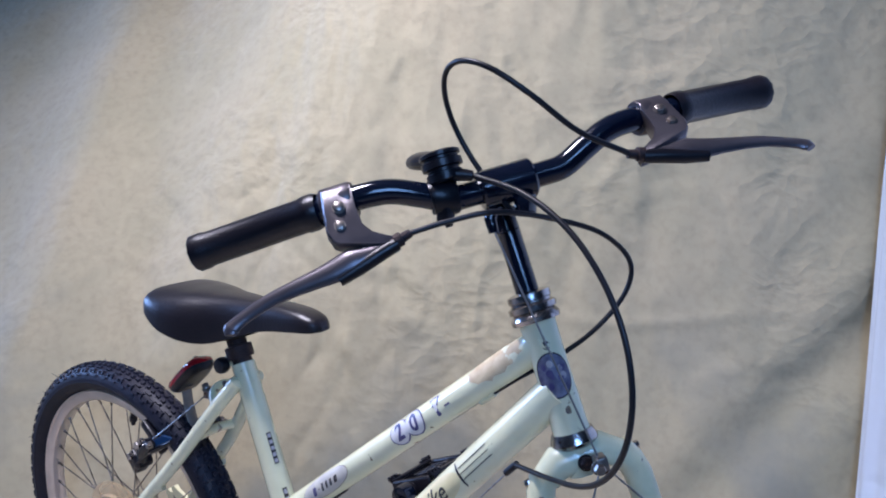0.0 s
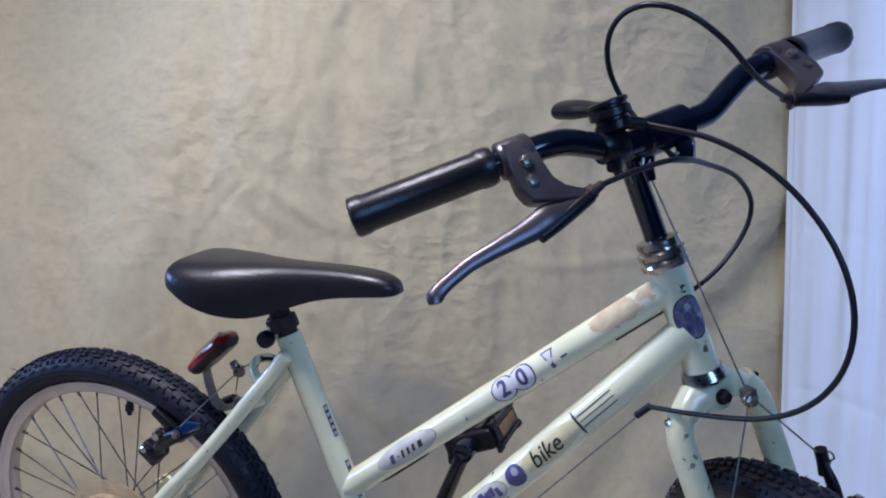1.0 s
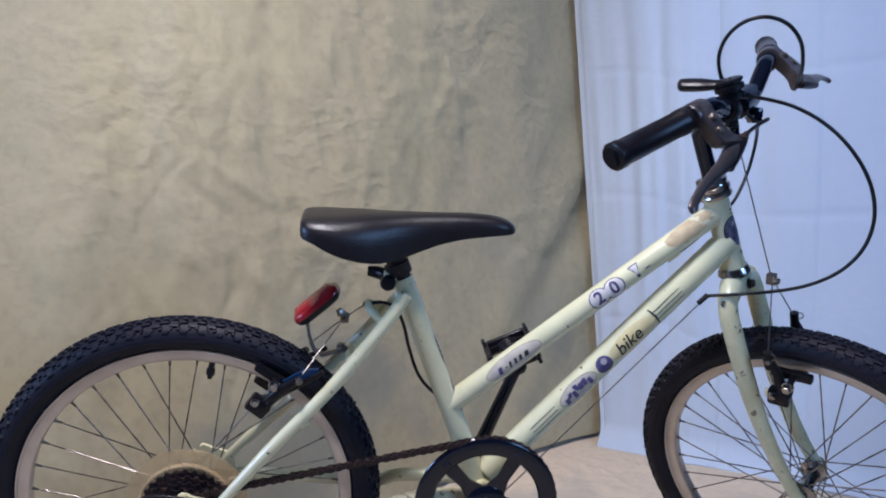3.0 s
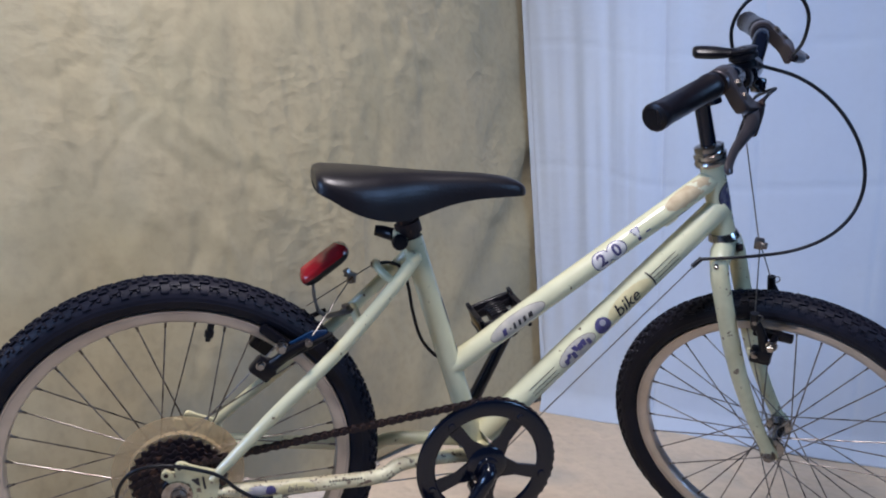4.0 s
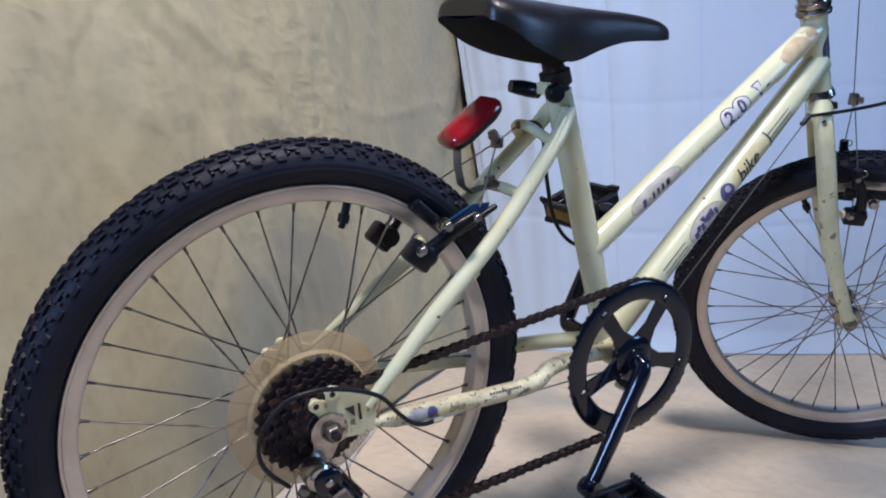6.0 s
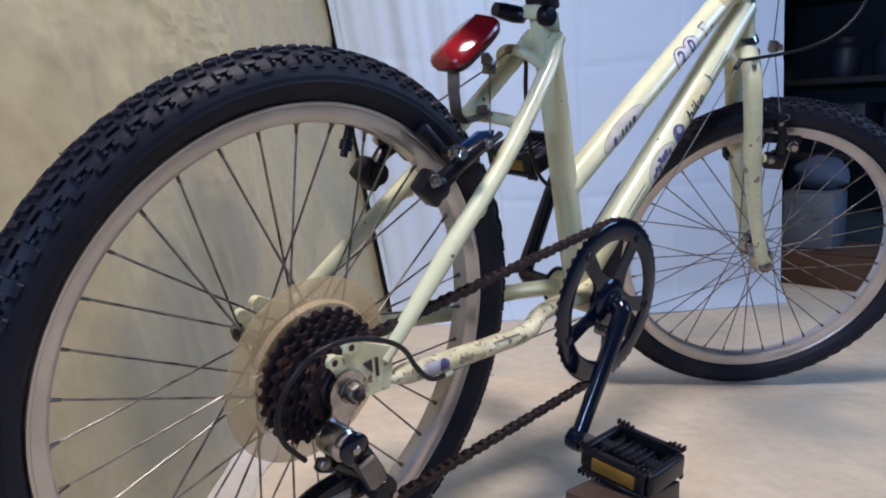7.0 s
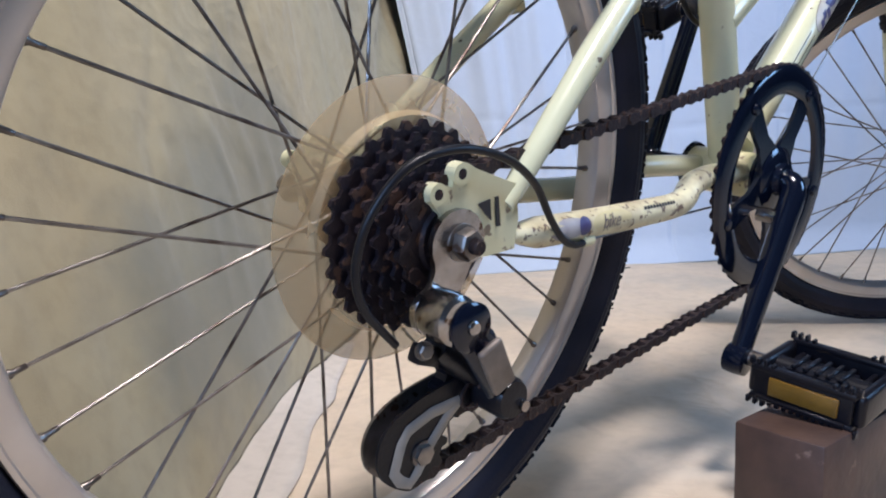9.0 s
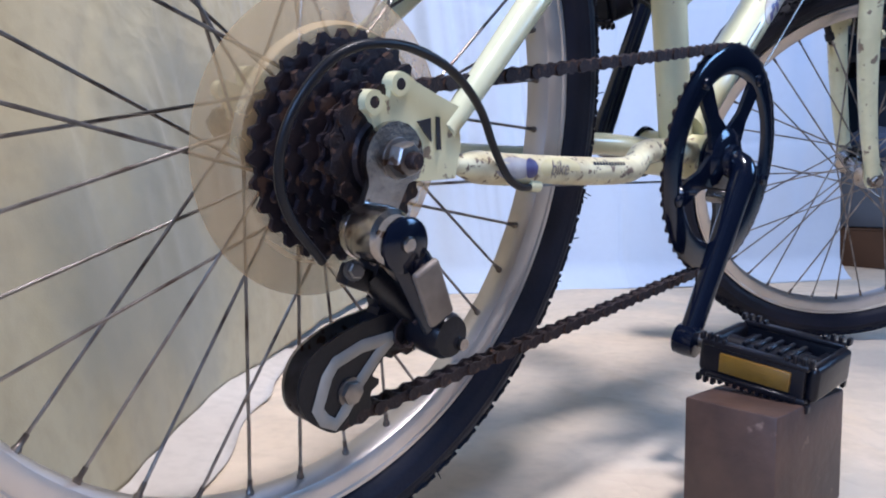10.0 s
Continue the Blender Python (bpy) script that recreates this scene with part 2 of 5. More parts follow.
def tube(pts, r, n=12, cap=True, flat=1.0, side=None):
    """A round rod along points; r is one radius or one for each point; flat squeezes it across side."""
    p = [Vector(q) for q in pts]
    rs = r if isinstance(r, (list, tuple)) else [r] * len(p)
    tan = [(p[min(i + 1, len(p) - 1)] - p[max(i - 1, 0)]).normalized() for i in range(len(p))]
    a = Vector(side) if side else (Vector((0, 1, 0)) if abs(tan[0].y) < 0.8 else Vector((1, 0, 0)))
    vs, fs = [], []
    for i, q in enumerate(p):
        a = (a - tan[i] * a.dot(tan[i])).normalized()
        b = tan[i].cross(a)
        for k in range(n):
            w = 2 * math.pi * k / n
            vs.append(q + rs[i] * (flat * math.cos(w) * a + math.sin(w) * b))
    for i in range(len(p) - 1):
        for k in range(n):
            k2 = (k + 1) % n
            fs.append([i * n + k, i * n + k2, (i + 1) * n + k2, (i + 1) * n + k])
    if cap:
        fs.append(list(range(n))[::-1])
        fs.append([(len(p) - 1) * n + k for k in range(n)])
    return vs, fs


def lathe(profile, n=32, closed=False):
    """Turns (radius, y) pairs round the y axis."""
    vs, fs = [], []
    for rr, y in profile:
        for k in range(n):
            w = 2 * math.pi * k / n
            vs.append(Vector((rr * math.cos(w), y, rr * math.sin(w))))
    m = len(profile)
    for i in range(m if closed else m - 1):
        j = (i + 1) % m
        for k in range(n):
            k2 = (k + 1) % n
            fs.append([i * n + k, j * n + k, j * n + k2, i * n + k2])
    if not closed:
        if profile[0][0] > 1e-6:
            fs.append([k for k in range(n)])
        if profile[-1][0] > 1e-6:
            fs.append([(m - 1) * n + k for k in range(n)][::-1])
    return vs, fs


def block(sx, sy, sz, bevel=0.0, centre=(0, 0, 0), seg=2):
    bm = bmesh.new()
    bmesh.ops.create_cube(bm, size=1.0)
    for v in bm.verts:
        v.co = Vector((v.co.x * sx, v.co.y * sy, v.co.z * sz)) + Vector(centre)
    if bevel:
        bmesh.ops.bevel(bm, geom=bm.edges[:], offset=bevel, segments=seg, affect="EDGES", profile=0.5)
    bm.verts.index_update()
    out = ([v.co.copy() for v in bm.verts], [[v.index for v in f.verts] for f in bm.faces])
    bm.free()
    return out


def axes(origin, x, y, z):
    m = Matrix.Identity(4)
    for i, a in enumerate((x, y, z)):
        a = Vector(a).normalized()
        m[0][i], m[1][i], m[2][i] = a
    m.translation = Vector(origin)
    return m


def plate(outline, y0, y1, holes=False):
    """A flat plate: an outline of (x, z) points, thick from y0 to y1."""
    n = len(outline)
    vs = [Vector((x, y0, z)) for x, z in outline] + [Vector((x, y1, z)) for x, z in outline]
    fs = [list(range(n)), list(range(n, 2 * n))[::-1]] + [[i, n + i, n + (i + 1) % n, (i + 1) % n] for i in range(n)]
    return vs, fs


def bolt(at, axis, r=0.005, h=0.005):
    """A hexagon head with a washer, pointing along axis."""
    z = Vector(axis).normalized()
    head = lathe([(r * 1.25, 0), (r * 1.25, h * 0.25)], 16)
    hexa = lathe([(r, h * 0.25), (r, h * 0.85), (r * 0.8, h)], 6)
    return moved(join(head, hexa), Matrix.Translation(Vector(at)) @ z.to_track_quat("Y", "Z").to_matrix().to_4x4())

# ---- setting ----


def sheet(name, mat, us, vs_, at, label, thick=0.003):
    """A hanging or lying cloth, as a grid of points at(u, v), with thickness."""
    pts, faces = [], []
    for u in us:
        for v in vs_:
            pts.append(at(u, v))
    n = len(vs_)
    for i in range(len(us) - 1):
        for k in range(n - 1):
            faces.append([i * n + k, (i + 1) * n + k, (i + 1) * n + k + 1, i * n + k + 1])
    me = mesh_from(pts, faces)
    me.materials.append(mat)
    ob = new(name, me)
    mod = ob.modifiers.new("thickness", "SOLIDIFY")
    mod.thickness, mod.offset = thick, 0
    return tagged(ob, label, kind="structure")


def along(curve, s):
    """A point on a line of (x, y) corners at s, each corner one step, smoothed."""
    i = max(0, min(int(s), len(curve) - 2))
    t = s - i
    p = [Vector((*curve[max(0, min(k, len(curve) - 1))], 0)) for k in (i - 1, i, i + 1, i + 2)]
    return 0.5 * (2 * p[1] + (p[2] - p[0]) * t + (2 * p[0] - 5 * p[1] + 4 * p[2] - p[3]) * t * t + (3 * p[1] - p[0] - 3 * p[2] + p[3]) * t ** 3)


OLIVE_HEM = [(1.45, 1.16), (1.00, 0.945), (0.62, 0.732), (0.36, 0.53), (0.17, 0.385), (-0.02, 0.19), (-0.22, 0.00), (-0.55, -0.25), (-1.0, -0.55), (-1.6, -0.95)]
OLIVE_TOP = [(1.44, 1.52), (0.985, 1.205), (0.602, 0.876), (0.33, 0.65), (0.12, 0.50), (-0.08, 0.40), (-0.30, 0.36), (-0.70, 0.27), (-1.25, 0.02), (-2.0, -0.45)]


rnd = random.Random(11)
CREASES = []
for k in range(150):
    # centre (along the cloth in metres, height), direction, half length, width, height
    c, near = (rnd.uniform(0.3, 2.4), rnd.uniform(0.25, 1.45)), rnd.random()
    if near < 0.35:
        c = (1.55 + rnd.gauss(0, 0.16), 0.75 + rnd.gauss(0, 0.16))
    elif near < 0.5:
        c = (0.55 + rnd.gauss(0, 0.10), 0.92 + rnd.gauss(0, 0.10))
    a = rnd.choice((0.5, 0.9, 2.5, 0.15)) + rnd.gauss(0, 0.25)
    CREASES.append((*c, math.cos(a), math.sin(a), rnd.uniform(0.03, 0.11), rnd.uniform(0.011, 0.018), rnd.uniform(0.0018, 0.0042) * rnd.choice((1, 1, -1)), rnd.uniform(-3, 3)))


def crumpled(x, z):
    h = 0.0
    for cx, cz, ca, sa, ln, wd, up, bow in CREASES:
        dx, dz = x - cx, z - cz
        if abs(dx) + abs(dz) < 3 * ln + 0.04:
            t, w = dx * ca + dz * sa, dz * ca - dx * sa
            w -= bow * t * t
            h += up * math.exp(-(w / wd) ** 2 - (t / ln) ** 4)
    return h


def olive_at(u, v):
    s = u * (len(OLIVE_HEM) - 1) - 1
    a, b = along(OLIVE_HEM, s + 1), along(OLIVE_TOP, s + 1)
    p = a + (b - a) * min(v / 0.87, 1.6)
    d = Vector((0.62, -0.78, 0))
    low = max(0.0, 1 - v / 0.5)
    ripple = 0.012 * noise.noise((s * 2.2, v * 1.4, 0.3)) + 0.005 * noise.noise((s * 4.0 + v * 3.0, v * 5.0, 4.0))
    ripple += 0.006 * (0.4 - abs(noise.noise((s * 5.0 - v * 6.0, v * 7.0 + s * 2.0, 6.0))))
    ripple += 0.006 * low * noise.noise((s * 5.0, v * 3.0, 9.0))
    ripple *= 0.25 + 0.75 * min(1.0, v / 0.45)
    edge = max(0.0, 1 - abs(s) / 0.72)
    ripple += 0.010 * edge * noise.noise((s * 2.2 + v * 2.6, v * 2.2, 2.0))
    q = s - 5.55 - 0.5 * v
    fold = 0.065 * math.exp(-(q / 0.24) ** 2) + 0.02 * math.exp(-((s - 5.0 + 0.1 * v) / 0.25) ** 2)
    w = v - 0.62 + 0.49 * (s - 0.43)
    fold += 0.020 * math.sin(18.5 * w) * math.exp(-((w + 0.08) / 0.22) ** 2) * max(0.0, 1 - max(s, 0.0) / 1.7)
    fold += 0.004 * math.exp(-((v - 0.585 - 0.02 * math.sin(s * 3)) / 0.010) ** 2) * math.exp(-((s - 1.4) / 0.8) ** 2)
    fold += crumpled(max(s, 0.0) * 0.36, v)
    p = p + d * (ripple + fold)
    return (p.x, p.y, max(0.004, v))


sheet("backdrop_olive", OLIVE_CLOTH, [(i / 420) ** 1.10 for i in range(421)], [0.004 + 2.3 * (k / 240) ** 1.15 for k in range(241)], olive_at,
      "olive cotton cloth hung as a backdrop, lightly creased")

WHITE_LINE = [(0.862, 0.835), (0.99, 0.745), (1.12, 0.66), (1.40, 0.455), (1.735, 0.255)]


def white_at(u, v):
    s = u * (len(WHITE_LINE) - 1)
    p = along(WHITE_LINE, s)
    d = Vector((-0.55, -0.83, 0))
    near = math.exp(-(s / 1.6) ** 2)
    ripple = (0.012 + 0.002 * near) * math.sin(s * (9 + 5 * near) + 1.6 * noise.noise((s * 2, v * 1.3, 0))) * (0.3 + 0.7 * max(0.0, noise.noise((s * 1.7, v * 0.5, 7.0)) + 0.3)) * min(1.0, 0.25 + v * 1.5)
    for zc, wob in ((0.30, 0.2), (0.62, 0.5), (0.95, 0.8)):
        ripple += 0.0042 * math.exp(-((v - zc - 0.02 * math.sin(s * 2 + wob)) / 0.007) ** 2)
    for sc in (1.9, 2.55, 3.2):
        ripple += 0.0040 * math.exp(-((s - sc - 0.05 * math.sin(v * 2.0)) / 0.016) ** 2)
    ripple = ripple * min(1.0, s / 0.35) + 0.002 * math.exp(-((s - 0.10) / 0.012) ** 2)
    ripple += 0.012 * noise.noise((s * 6, v * 1.4, 3.0)) * min(1.0, v * 4)
    out = 0.05 * max(0.0, 1 - v / 0.05) ** 2
    p = p + d * (out - ripple * 0.8) + Vector((-0.026, 0.25, 0)) * v * (1 - u) ** 1.5 + Vector((0.02, 0.04, 0)) * v * u
    return (p.x, p.y, v - 0.012 * max(0.0, 1 - v / 0.05))


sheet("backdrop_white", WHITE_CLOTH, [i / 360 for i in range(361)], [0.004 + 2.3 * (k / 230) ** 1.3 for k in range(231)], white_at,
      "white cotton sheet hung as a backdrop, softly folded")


def floor_at(u, v):
    x, y = -2.2 + 4.6 * u, -1.5 + 2.9 * v
    z = 0.0040 * noise.noise((x * 4.0, y * 4.0, 0)) + 0.0026 * noise.noise((x * 11 + 2, y * 7, 3.0))
    z += 0.004 * max(0.0, noise.noise((x * 2.5 + y * 5, y * 1.5 - x, 8.0)) - 0.15)
    return (x, y, z - 0.009)


sheet("floor_cloth", FLOOR_CLOTH, [i / 230 for i in range(231)], [i / 150 for i in range(151)], floor_at,
      "cream cloth spread over the floor, creased and stained", 0.002)


def hem_at(u, v):
    p = along(OLIVE_HEM, 3.0 + 4.5 * u)
    q = along(OLIVE_HEM, 3.05 + 4.5 * u)
    t = (q - p).normalized()
    out = Vector((-t.y, t.x, 0)) * (1 if -t.x > 0 else -1)
    w = (0.052 + 0.012 * noise.noise((u * 9, 0, 2.0))) * min(1.0, 0.15 + u * 4)
    p = p + out * (w * (1 - v) - 0.035 * v + 0.004)
    return (p.x, p.y, -0.004 + 0.012 * v + 0.0015 * noise.noise((u * 30, v * 2, 5.0)))


sheet("trim_hem", HEM_CLOTH, [i / 120 for i in range(121)], [k / 8 for k in range(9)], hem_at, "pale cloth edge lying along the foot of the olive backdrop", 0.002)


def slab(name, mat, lo, hi, label=""):
    c = [(a + b) / 2 for a, b in zip(lo, hi)]
    ob = new(name, mesh_from(*block(*[b - a for a, b in zip(lo, hi)], 0, c), False))
    ob.data.materials.append(mat)
    return tagged(ob, label, kind="structure")


slab("floor", CONCRETE, (-4, -2.5, -0.10), (4.5, 3.5, -0.018), "grey concrete floor")
slab("ceiling", WALL_PAINT, (-4, -2.5, 2.6), (4.5, 3.5, 2.7), "plain ceiling")
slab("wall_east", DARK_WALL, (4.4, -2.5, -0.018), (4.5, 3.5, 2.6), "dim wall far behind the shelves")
slab("wall_west", WALL_PAINT, (-4.1, -2.5, -0.018), (-4, -1.9, 2.6), "plain wall beside the window")
slab("wall_west", WALL_PAINT, (-4.1, -0.6, -0.018), (-4, 3.5, 2.6), "plain wall beside the window")
slab("wall_west", WALL_PAINT, (-4.1, -1.9, -0.018), (-4, -0.6, 0.9), "plain wall under the window")
slab("wall_west", WALL_PAINT, (-4.1, -1.9, 2.2), (-4, -0.6, 2.6), "plain wall over the window")
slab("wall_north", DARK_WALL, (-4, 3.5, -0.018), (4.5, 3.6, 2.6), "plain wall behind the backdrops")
slab("wall_south", WALL_PAINT, (-4, -2.6, -0.018), (2.1, -2.5, 2.6), "plain wall beside the window")
slab("wall_south", WALL_PAINT, (3.4, -2.6, -0.018), (4.5, -2.5, 2.6), "plain wall beside the window")
slab("wall_south", WALL_PAINT, (2.1, -2.6, -0.018), (3.4, -2.5, 1.1), "plain wall under the window")
slab("wall_south", WALL_PAINT, (2.1, -2.6, 2.4), (3.4, -2.5, 2.6), "plain wall over the window")

# ---- the bicycle, built upright in its own frame (x ahead, y to its left), leaning on its pedal ----
bike = tagged(new("bicycle"), "worn pale green bicycle with knobbly tyres, leaning on a block", "bicycle")
bike.matrix_world = pose(0, 0, 0, 7.0, 0, 0)

HEAD_TOP, HEAD_LOW = Vector((0.7235, 0.004, 0.686)), Vector((0.7600, 0.004, 0.586))
SEAT_TOP, BB = Vector((0.2915, 0, 0.586)), Vector((0.412, 0, 0.258))
UP = (HEAD_TOP - HEAD_LOW).normalized()

seat_tube = part("seat_tube", tube([SEAT_TOP + (BB - SEAT_TOP).normalized() * 0.012, BB], 0.0150, 20), PAINT, bike)
part("head_tube", tube([HEAD_TOP, HEAD_TOP.lerp(HEAD_LOW, 0.06), HEAD_TOP.lerp(HEAD_LOW, 0.5), HEAD_TOP.lerp(HEAD_LOW, 0.94), HEAD_LOW],
                       [0.0178, 0.0172, 0.0165, 0.0172, 0.0178], 22), PAINT, bike)
TT0, TT1 = Vector((0.7365, 0.003, 0.6722)), Vector((0.3640, 0, 0.3899))
TT_R, DT_R = 0.0155, 0.0184
top_tube = part("top_tube", tube([TT0, TT0.lerp(TT1, 0.5), TT1], TT_R, 24), PAINT, bike)
DT0, DT1 = Vector((0.7487, 0.003, 0.6262)), Vector((0.4207, 0, 0.2842))
down_tube = part("down_tube", tube([DT0, DT0.lerp(DT1, 0.5), DT1], DT_R, 24), PAINT, bike)
part("bottom_bracket_shell", moved(lathe([(0.0165, -0.034), (0.0205, -0.034), (0.0205, 0.034), (0.0165, 0.034)], 28), Matrix.Translation(BB)), PAINT_WORN, bike)

for s, end in ((-1, 0.063), (1, 0.075)):
    part("seat_stay", tube(smooth_path([(0.300, s * 0.016, 0.552), (0.270, s * (0.025 if s > 0 else 0.030), 0.515), (0.20 - 0.002 * (s > 0), s * ((0.025 if s > 0 else 0.032) + (end - 0.030) * 0.40), 0.434), (0.12 - 0.006 * (s > 0), s * ((0.025 if s > 0 else 0.032) + (end - 0.030) * 0.71), 0.353), (0.045 - 0.011 * (s > 0), s * end, 0.272)], 5),
                           [0.0090] * 16 + [0.0085, 0.0080, 0.0075, 0.0070, 0.0060], 14), PAINT, bike)
    part("chain_stay", tube(smooth_path([(0.052, s * (end + 0.0005), 0.2545), (0.10, s * (end * 0.92), 0.251), (0.20, s * (0.019 + end * 0.49), 0.249), (0.262, s * 0.044, 0.250),
                                         (0.290, s * 0.037, 0.261), (0.330, s * 0.030, 0.264), (0.400, s * 0.022, 0.262)], 5),
                            [0.0040, 0.0068, 0.0085] + [0.0098] * 28, 14), PAINT_CHIPPED if s < 0 else PAINT, bike)
    part("stay_end_cap", tube([(0.2935, s * 0.0185, 0.5455), (0.3015, s * 0.0158, 0.5545), (0.3045, s * 0.0148, 0.5575)], [0.0093, 0.0090, 0.003], 12), PAINT_WORN, bike)
    part("brake_boss", tube([(0.170, s * 0.048, 0.392), (0.160, s * 0.054, 0.388)], 0.006, 10), PAINT_WORN, bike)
part("stay_bridge", tube(smooth_path([(0.228, -0.040, 0.467), (0.226, -0.015, 0.470), (0.226, 0.015, 0.470), (0.228, 0.040, 0.467)], 4), 0.0062, 10), PAINT_WORN, bike)
part("upper_bridge", tube(smooth_path([(0.272, -0.030, 0.520), (0.255, -0.018, 0.533), (0.250, 0.0, 0.538), (0.255, 0.018, 0.533), (0.272, 0.030, 0.520)], 4), 0.0055, 10), PAINT_WORN, bike)

# rear dropouts: flat plates with two eyelets
drop = [(0.050, 0.285), (0.034, 0.290), (0.018, 0.2955), (0.0125, 0.2985), (0.007, 0.2998), (0.0015, 0.2970), (0.0015, 0.2865), (-0.0055, 0.2885), (-0.011, 0.2897),
        (-0.0150, 0.2855), (-0.0147, 0.2800), (-0.0105, 0.2772), (-0.006, 0.272), (-0.004, 0.262), (-0.003, 0.250), (0.003, 0.2455), (0.012, 0.246), (0.030, 0.2455), (0.052, 0.247), (0.054, 0.264)]
for s, end in ((-1, 0.061), (1, 0.070)):
    part("dropout", plate(drop, s * end, s * (end + 0.0055)), PAINT_WORN, bike)
    for ex, ez in ((0.0065, 0.2935), (-0.0095, 0.2838)):
        part("eyelet", moved(lathe([(0.0029, -0.0038), (0.0060, -0.0038), (0.0060, 0.0038), (0.0029, 0.0038)], 20, True), Matrix.Translation((ex, s * (end + 0.0035), ez))), PAINT_WORN, bike)
        if s < 0:
            part("eyelet_hole", moved(lathe([(0.0001, -0.0035), (0.0030, -0.0033), (0.0030, 0.0), (0.0001, 0.0)], 14), Matrix.Translation((ex, s * (end + 0.0040), ez))), RUST, bike)
part("dropout_slot", plate([(0.020, 0.276), (0.029, 0.278), (0.031, 0.266), (0.026, 0.270)], -0.0668, -0.0676), DECAL_BLACK, bike)
part("dropout_mark", plate([(0.033, 0.279), (0.0355, 0.279), (0.0385, 0.262), (0.0355, 0.262)], -0.0668, -0.0676), DECAL_BLACK, bike)

# ---- wheels ----

def rim_shape():
    p = [(0.2070, -0.0055), (0.2085, -0.0095), (0.2130, -0.0122), (0.2208, -0.0126), (0.2218, -0.0138), (0.2242, -0.0141), (0.2250, -0.0124), (0.2200, -0.0100), (0.2170, 0.0),
         (0.2200, 0.0100), (0.2250, 0.0124), (0.2242, 0.0141), (0.2218, 0.0138), (0.2208, 0.0126), (0.2130, 0.0122), (0.2085, 0.0095), (0.2070, 0.0055)]
    return lathe(p, 120, True)


TYRE_C, TYRE_A, TYRE_B = 0.2432, 0.0202, 0.0236


def tyre_shape():
    """A round carcass whose walls carry three fine moulded ribs."""
    p = []
    for k in range(61):
        d = -152 + 304 * k / 60
        w = radians(d)
        rib = sum(0.0008 * math.exp(-((abs(d) - c) / 2.6) ** 2) for c in (84, 96, 124))
        p.append((TYRE_C + (TYRE_A + rib) * math.cos(w), (TYRE_B + rib) * math.sin(w)))
    return lathe(p, 120, True)


def tread_shape():
    """Rows of rubber knobs round the crown and the shoulders, all slightly uneven, and stray moulding hairs."""
    vs, fs = [], []
    rnd = random.Random(5)

    def at(a, roll, lift):
        r2 = radians(roll)
        rad, y = TYRE_C + (TYRE_A + lift) * math.cos(r2), (TYRE_B + lift) * math.sin(r2)
        return rad * math.cos(a), y, rad * math.sin(a)

    def knob(a, roll, half_a, half_r, lift, skew=0.0):
        c = len(vs)
        for h in (-0.0006, lift):
            k = 1.0 if h < 0 else 0.70
            for da, dr in ((-1, -1), (1, -1), (1, 1), (-1, 1)):
                vs.append(at(a + (da * k + skew * dr) * half_a, roll + dr * half_r * k, h))
        fs.extend([[c, c + 1, c + 2, c + 3], [c + 4, c + 7, c + 6, c + 5]])
        fs.extend([[c + i, c + 4 + i, c + 4 + (i + 1) % 4, c + (i + 1) % 4] for i in range(4)])

    n = 70
    d = 2 * math.pi / n
    for i in range(n):
        a = d * i
        j = rnd.uniform(0.92, 1.08)
        for half in (0.0, 0.5):
            knob(a + d * half, -10, d * 0.16, 7.0 * j, 0.0030, 0.2)
            knob(a + d * (half + 0.25), 10, d * 0.16, 7.0 * j, 0.0030, -0.2)
        for s in (-1, 1):
            knob(a + d * 0.05, s * 27, d * 0.26, 5.0 * j, 0.0030, 0.2 * s)
            # a shoulder knob with two short prongs, and a low one between it and the next
            knob(a + d * 0.50, s * 40, d * 0.31, 5.0, 0.0029)
            knob(a + d * 0.30, s * 49, d * 0.10, 5.0, 0.0027)
            knob(a + d * 0.68, s * 49, d * 0.08, 4.0, 0.0027)
            knob(a + d * 0.02, s * 62, d * 0.24, 5.0 * j, 0.0020)
    for k in range(54):
        a, roll = rnd.uniform(0, 2 * math.pi), rnd.choice((-1, 1)) * rnd.uniform(25, 78)
        long = rnd.choice((0.002, 0.002, 0.003, 0.004, 0.011 if k % 9 == 0 else 0.003))
        p0, p1 = Vector(at(a, roll, 0.001)), Vector(at(a + rnd.uniform(-0.012, 0.012), roll, 0.003 + long))
        v, f = tube([p0, p1], [0.0006, 0.0004], 4)
        c = len(vs)
        vs.extend(tuple(q) for q in v)
        fs.extend([[c + i for i in face] for face in f])
    return vs, fs


def spoke_mesh(length):
    p = [(0, 0, 0), (0, 0, length - 0.008)]
    return mesh_from(*tube(p, 0.00105, 6))


NIPPLE = mesh_from(*tube([(0, 0, -0.009), (0, 0, -0.003), (0, 0, -0.002), (0, 0, 0.004)], [0.0014, 0.0016, 0.0024, 0.0024], 8))
NIPPLE.materials.append(SPOKE_STEEL)
RIM, TYRE, TREAD = mesh_from(*rim_shape()), mesh_from(*tyre_shape()), mesh_from(*tread_shape(), False)


